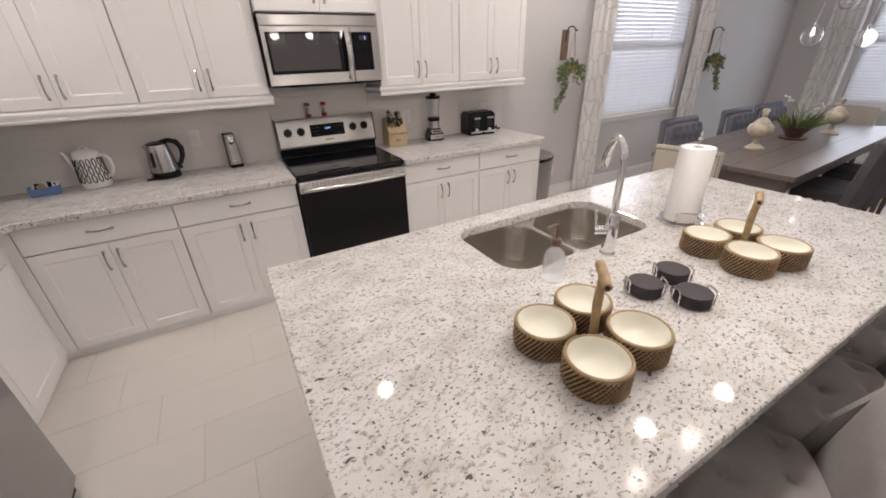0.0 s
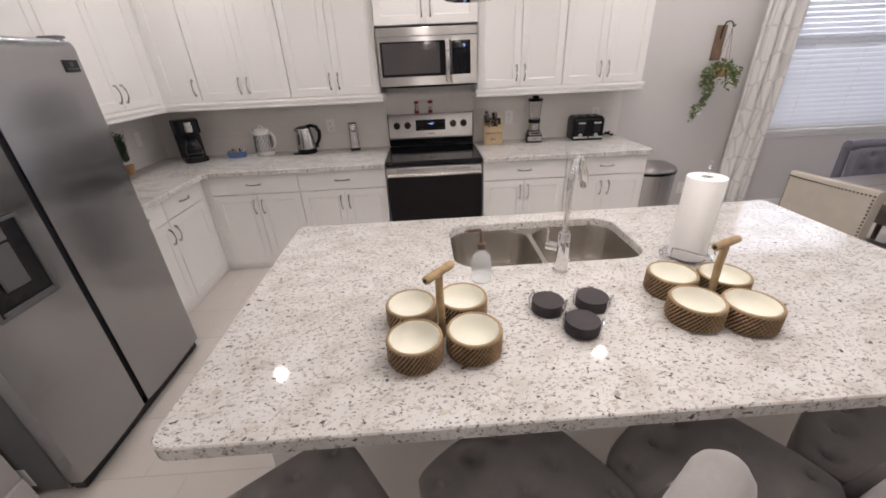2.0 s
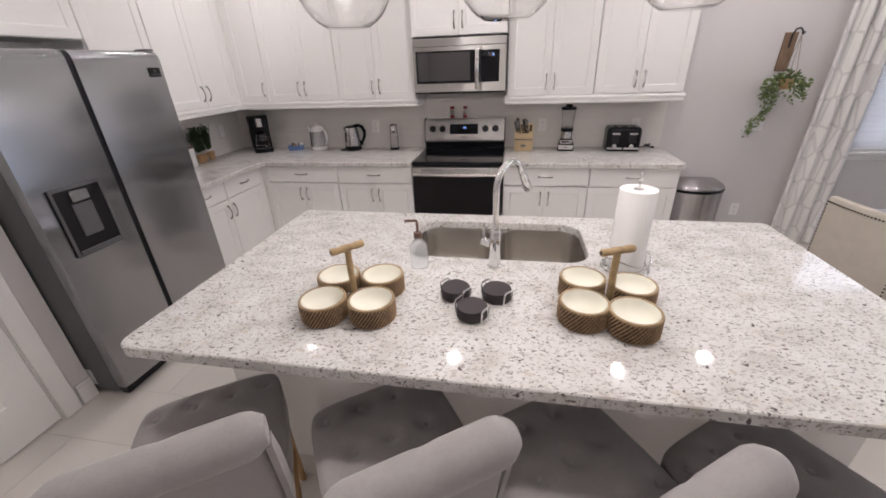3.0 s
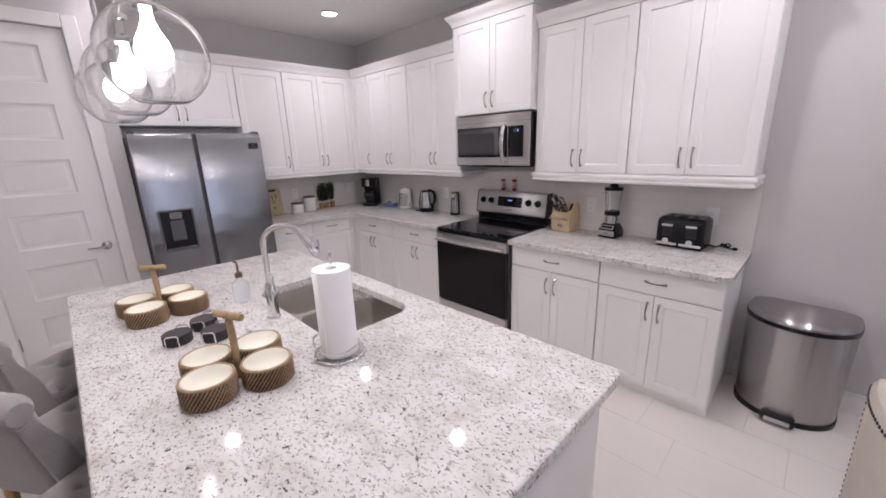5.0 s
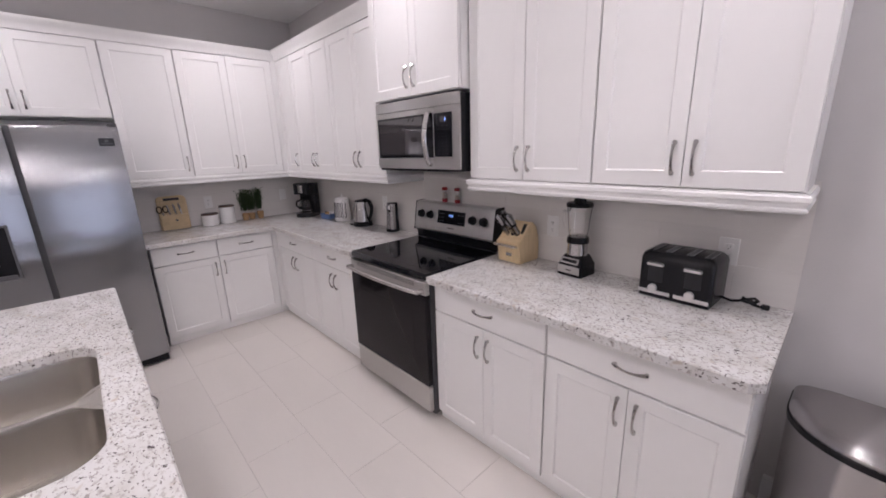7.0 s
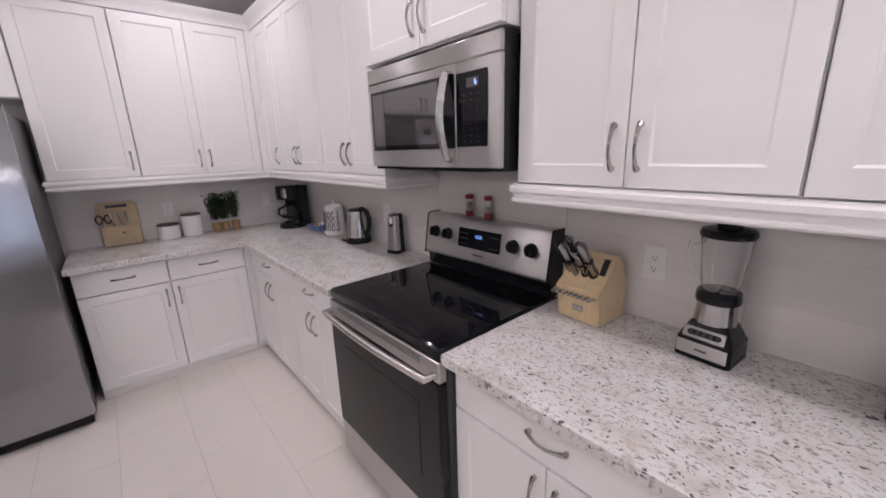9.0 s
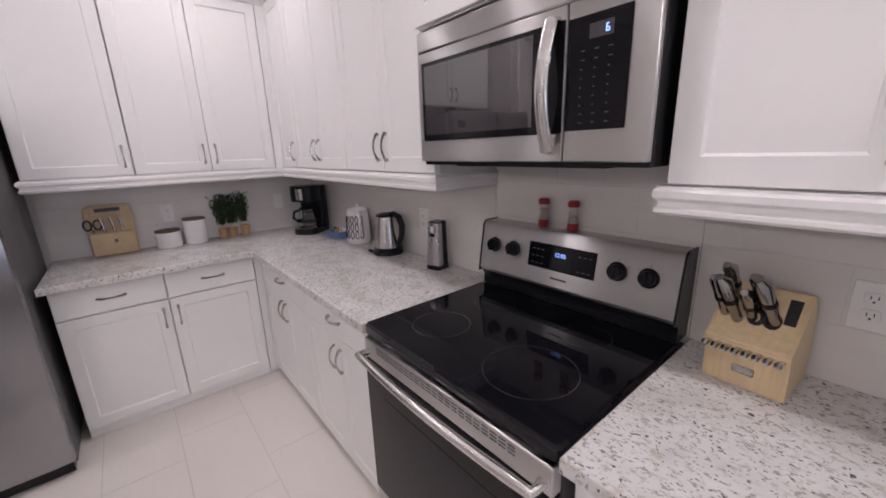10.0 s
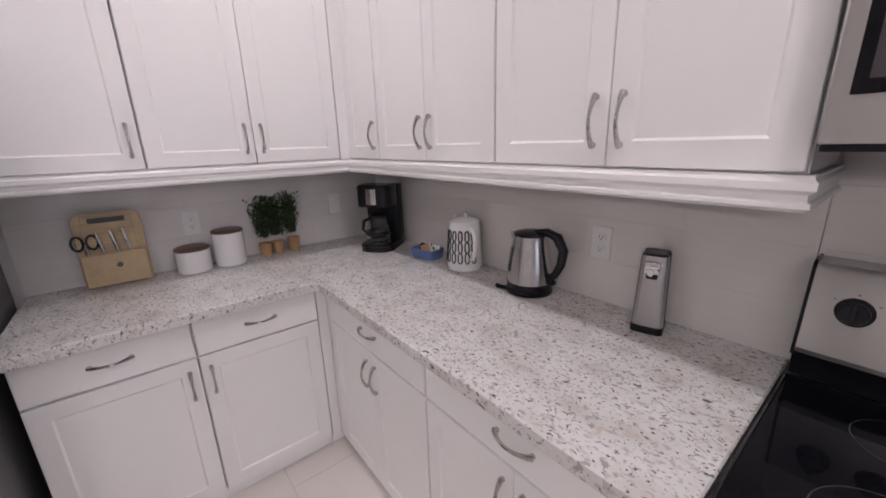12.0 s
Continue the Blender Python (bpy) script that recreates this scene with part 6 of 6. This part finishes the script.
def urn(x, y):
    u = thing("lidded_urn", "distressed cream lidded urn on a pedestal foot", "urn", pose(x, y, 0.760), "table urns")
    part("foot", lathe([(0, 0), (0.075, 0), (0.078, 0.012), (0.060, 0.024), (0.028, 0.045), (0.020, 0.080), (0.024, 0.098), (0, 0.098)], 28), URN, u)
    part("bowl", lathe([(0, 0.0982), (0.040, 0.100), (0.085, 0.135), (0.098, 0.170), (0.092, 0.200), (0.078, 0.214), (0, 0.214)], 32), URN, u)
    l = part("lid", lathe([(0, 0.2142), (0.072, 0.2142), (0.050, 0.245), (0.034, 0.262), (0.020, 0.275), (0, 0.276)], 28), URN, u)
    part("finial", lathe([(0, 0.2762), (0.012, 0.280), (0.024, 0.300), (0.020, 0.315), (0.030, 0.325), (0.022, 0.345), (0, 0.352)], 20), URN, l)


urn(4.86, 2.30)
urn(6.14, 2.20)


def orchid():
    random.seed(8)
    o = thing("potted_orchid", "potted green plant with pale flower stems in a dark bowl", "potted plant", pose(5.62, 2.31, 0.760))
    part("saucer", lathe([(0, 0), (0.11, 0), (0.12, 0.012), (0, 0.012)], 28), WALNUT, o)
    part("bowl", lathe([(0, 0.0122), (0.06, 0.0122), (0.085, 0.06), (0.13, 0.115), (0.12, 0.115), (0.07, 0.06), (0, 0.05)], 28), WALNUT, o, "dark wide bowl")
    bm = bmesh.new()
    for k in range(60):
        a = random.uniform(0, 6.28)
        leaf(bm, Vector((0.05 * math.cos(a), 0.05 * math.sin(a), 0.09)), Vector((math.cos(a), math.sin(a), random.uniform(0.4, 1.8))), random.uniform(0.12, 0.24), random.uniform(0.008, 0.016))
    tagged(part("foliage", bm, LEAF, o, "long green leaves"), kind="stuff")
    for a, l in ((0.4, 0.34), (-0.5, 0.30), (1.3, 0.36)):
        st_ = part("flower_stem", tube([(0, 0, 0.09), (0.03 * math.cos(a), 0.03 * math.sin(a), 0.25), (0.12 * math.cos(a), 0.12 * math.sin(a), l), (0.2 * math.cos(a), 0.2 * math.sin(a), l + 0.01)], 0.003, 6), LEAF, o)
        fb = bmesh.new()
        for k in range(18):
            u = random.uniform(0.5, 1)
            leaf(fb, Vector((0.2 * u * math.cos(a), 0.2 * u * math.sin(a), l * (0.85 + 0.17 * u))), Vector([random.uniform(-1, 1) for _ in range(3)]), 0.03, 0.011)
        tagged(part("blossom", fb, PLATE, st_, "pale petals"), kind="stuff")


orchid()


def chandelier():
    c = thing("chandelier", "clear glass globe chandelier with small lit bulbs", "chandelier", pose(5.55, 2.31, 0))
    part("canopy", lathe([(0, CEIL - 0.001), (0.075, CEIL - 0.001), (0.075, CEIL - 0.02), (0, CEIL - 0.025)], 24), CHROME, c)
    for k, (x, y, z) in enumerate(((-0.31, 0.0, 1.66), (0.15, -0.21, 1.63), (-0.62, 0.10, 1.98), (0.42, 0.08, 1.95), (-0.05, 0.15, 2.02), (0.60, -0.10, 2.00))):
        part("wire", tube([(x * 0.1, y * 0.1, CEIL - 0.02), (x, y, z + 0.10)], 0.002, 6), CHROME, c)
        s = part("socket", lathe([(0, 0.06), (0.012, 0.06), (0.012, 0.10), (0, 0.105)], 14), CHROME, c, "", pose(x, y, z))
        R = 0.075
        out = [(R * math.sin(radians(a)), -R * math.cos(radians(a))) for a in range(0, 163, 18)]
        inn = [((R - 0.002) * math.sin(radians(a)), -(R - 0.002) * math.cos(radians(a))) for a in range(162, -1, -18)]
        out[0], inn[-1] = (0, out[0][1]), (0, inn[-1][1])
        g = part("globe", lathe(out + inn, 28), GLASS, c, "clear glass globe", pose(x, y, z))
        g.visible_shadow = False
        b = part("bulb", lathe([(0, 0.0), (0.010, 0.004), (0.014, 0.02), (0.008, 0.045), (0.008, 0.06), (0, 0.06)], 14), TINYBULB, s, "small lit bulb")
        b.visible_shadow = False


chandelier()

# ---- tiles, last ----
def tile_mesh(w, d, h, bev=0.003):
    bm = bmesh.new()
    rings = [[(x, y, z) for x, y in ((i, i), (w - i, i), (w - i, d - i), (i, d - i))] for i, z in ((0, 0), (0, h - bev * 0.5), (bev * 0.6, h))]
    loft(rings, bm)
    return mesh(bm, "tile")


TL, TW, G = 0.66, 0.33, 0.0026
tm = tile_mesh(TL - G, TW - G, 0.0045)
tm.materials.append(FLOORT)
rest = bmesh.new()
rows = int((NW - SW_) / TW) + 2
for r in range(rows):
    y = 2.035 + TW * (r - 19)
    shift = 0.225 - 0.2 * (r - 19)
    k0 = math.floor((DX - 0.7 - shift) / TL)
    for k in range(k0, k0 + 17):
        x = shift + k * TL
        if x > EW or y > NW or y + TW < SW_ or x + TL < -1.1:
            continue
        whole = x > WW and x + TL < EW and y > SW_ and y + TW < NW
        if whole and y > 0.3 and x < 4.6 and not (0.75 < x and x + TL < 3.0 and 1.2 < y < 1.6):
            o = part("tile", tm, FLOORT, floor)
            o.matrix_basis = pose(x, y, -0.004)
        else:
            x0, x1, y0, y1 = max(x, WW + 0.002), min(x + TL - G, EW - 0.002), max(y, SW_ + 0.002), min(y + TW - G, NW - 0.002)
            if x1 - x0 < 0.01 or y1 - y0 < 0.01:
                continue
            loft([[(px, py, z) for px, py in ((x0 + i, y0 + i), (x1 - i, y0 + i), (x1 - i, y1 - i), (x0 + i, y1 - i))] for i, z in ((0, -0.0045), (0, -0.001), (0.0018, 0.0005))], rest)
tagged(part("tile_field", rest, FLOORT, floor), kind="stuff")

# backsplash tiles on the kitchen walls
SPW, SPH = 0.605, 0.1495
SPM = {}


def splash_tile(w, h):
    key = (round(w, 3), round(h, 3))
    if key not in SPM:
        bm = bmesh.new()
        rings = [[(x, y, z) for x, z in ((i, i), (w - i, i), (w - i, h - i), (i, h - i))] for i, y in ((0, 0), (0, -SP + 0.0003), (0.0003, -SP))]
        loft(rings, bm)
        SPM[key] = mesh(bm, "tile")
        SPM[key].materials.append(SPLASH)
    return SPM[key]


def splash(owner, start, end, z0, z1, at_):
    for r in range(int((z1 - z0) / SPH) + 1):
        a = start - (SPW / 2 if r % 2 else 0)
        za, zb = z0 + r * SPH, min(z0 + (r + 1) * SPH - 0.0004, z1)
        if zb - za < 0.01:
            continue
        while a < end:
            x0, x1 = max(a, start), min(a + SPW - 0.0004, end)
            if x1 - x0 > 0.01:
                part("tile", splash_tile(x1 - x0, zb - za), SPLASH, owner, "", at_(x0, za))
            a += SPW


splash(wall_north, WW, 1.010, CT, 1.420, lambda x, z: pose(x, NW - 0.0005, z))
splash(wall_north, 1.0115, 1.8035, CT, 1.470, lambda x, z: pose(x, NW - 0.0005, z))
splash(wall_north, 1.805, 3.224, CT, 1.420, lambda x, z: pose(x, NW - 0.0005, z))
splash(wall_west, 2.294, NW - SP - 0.001, CT, 1.420, lambda x, z: pose(WW + 0.0005, x, z, 0, 0, 90))
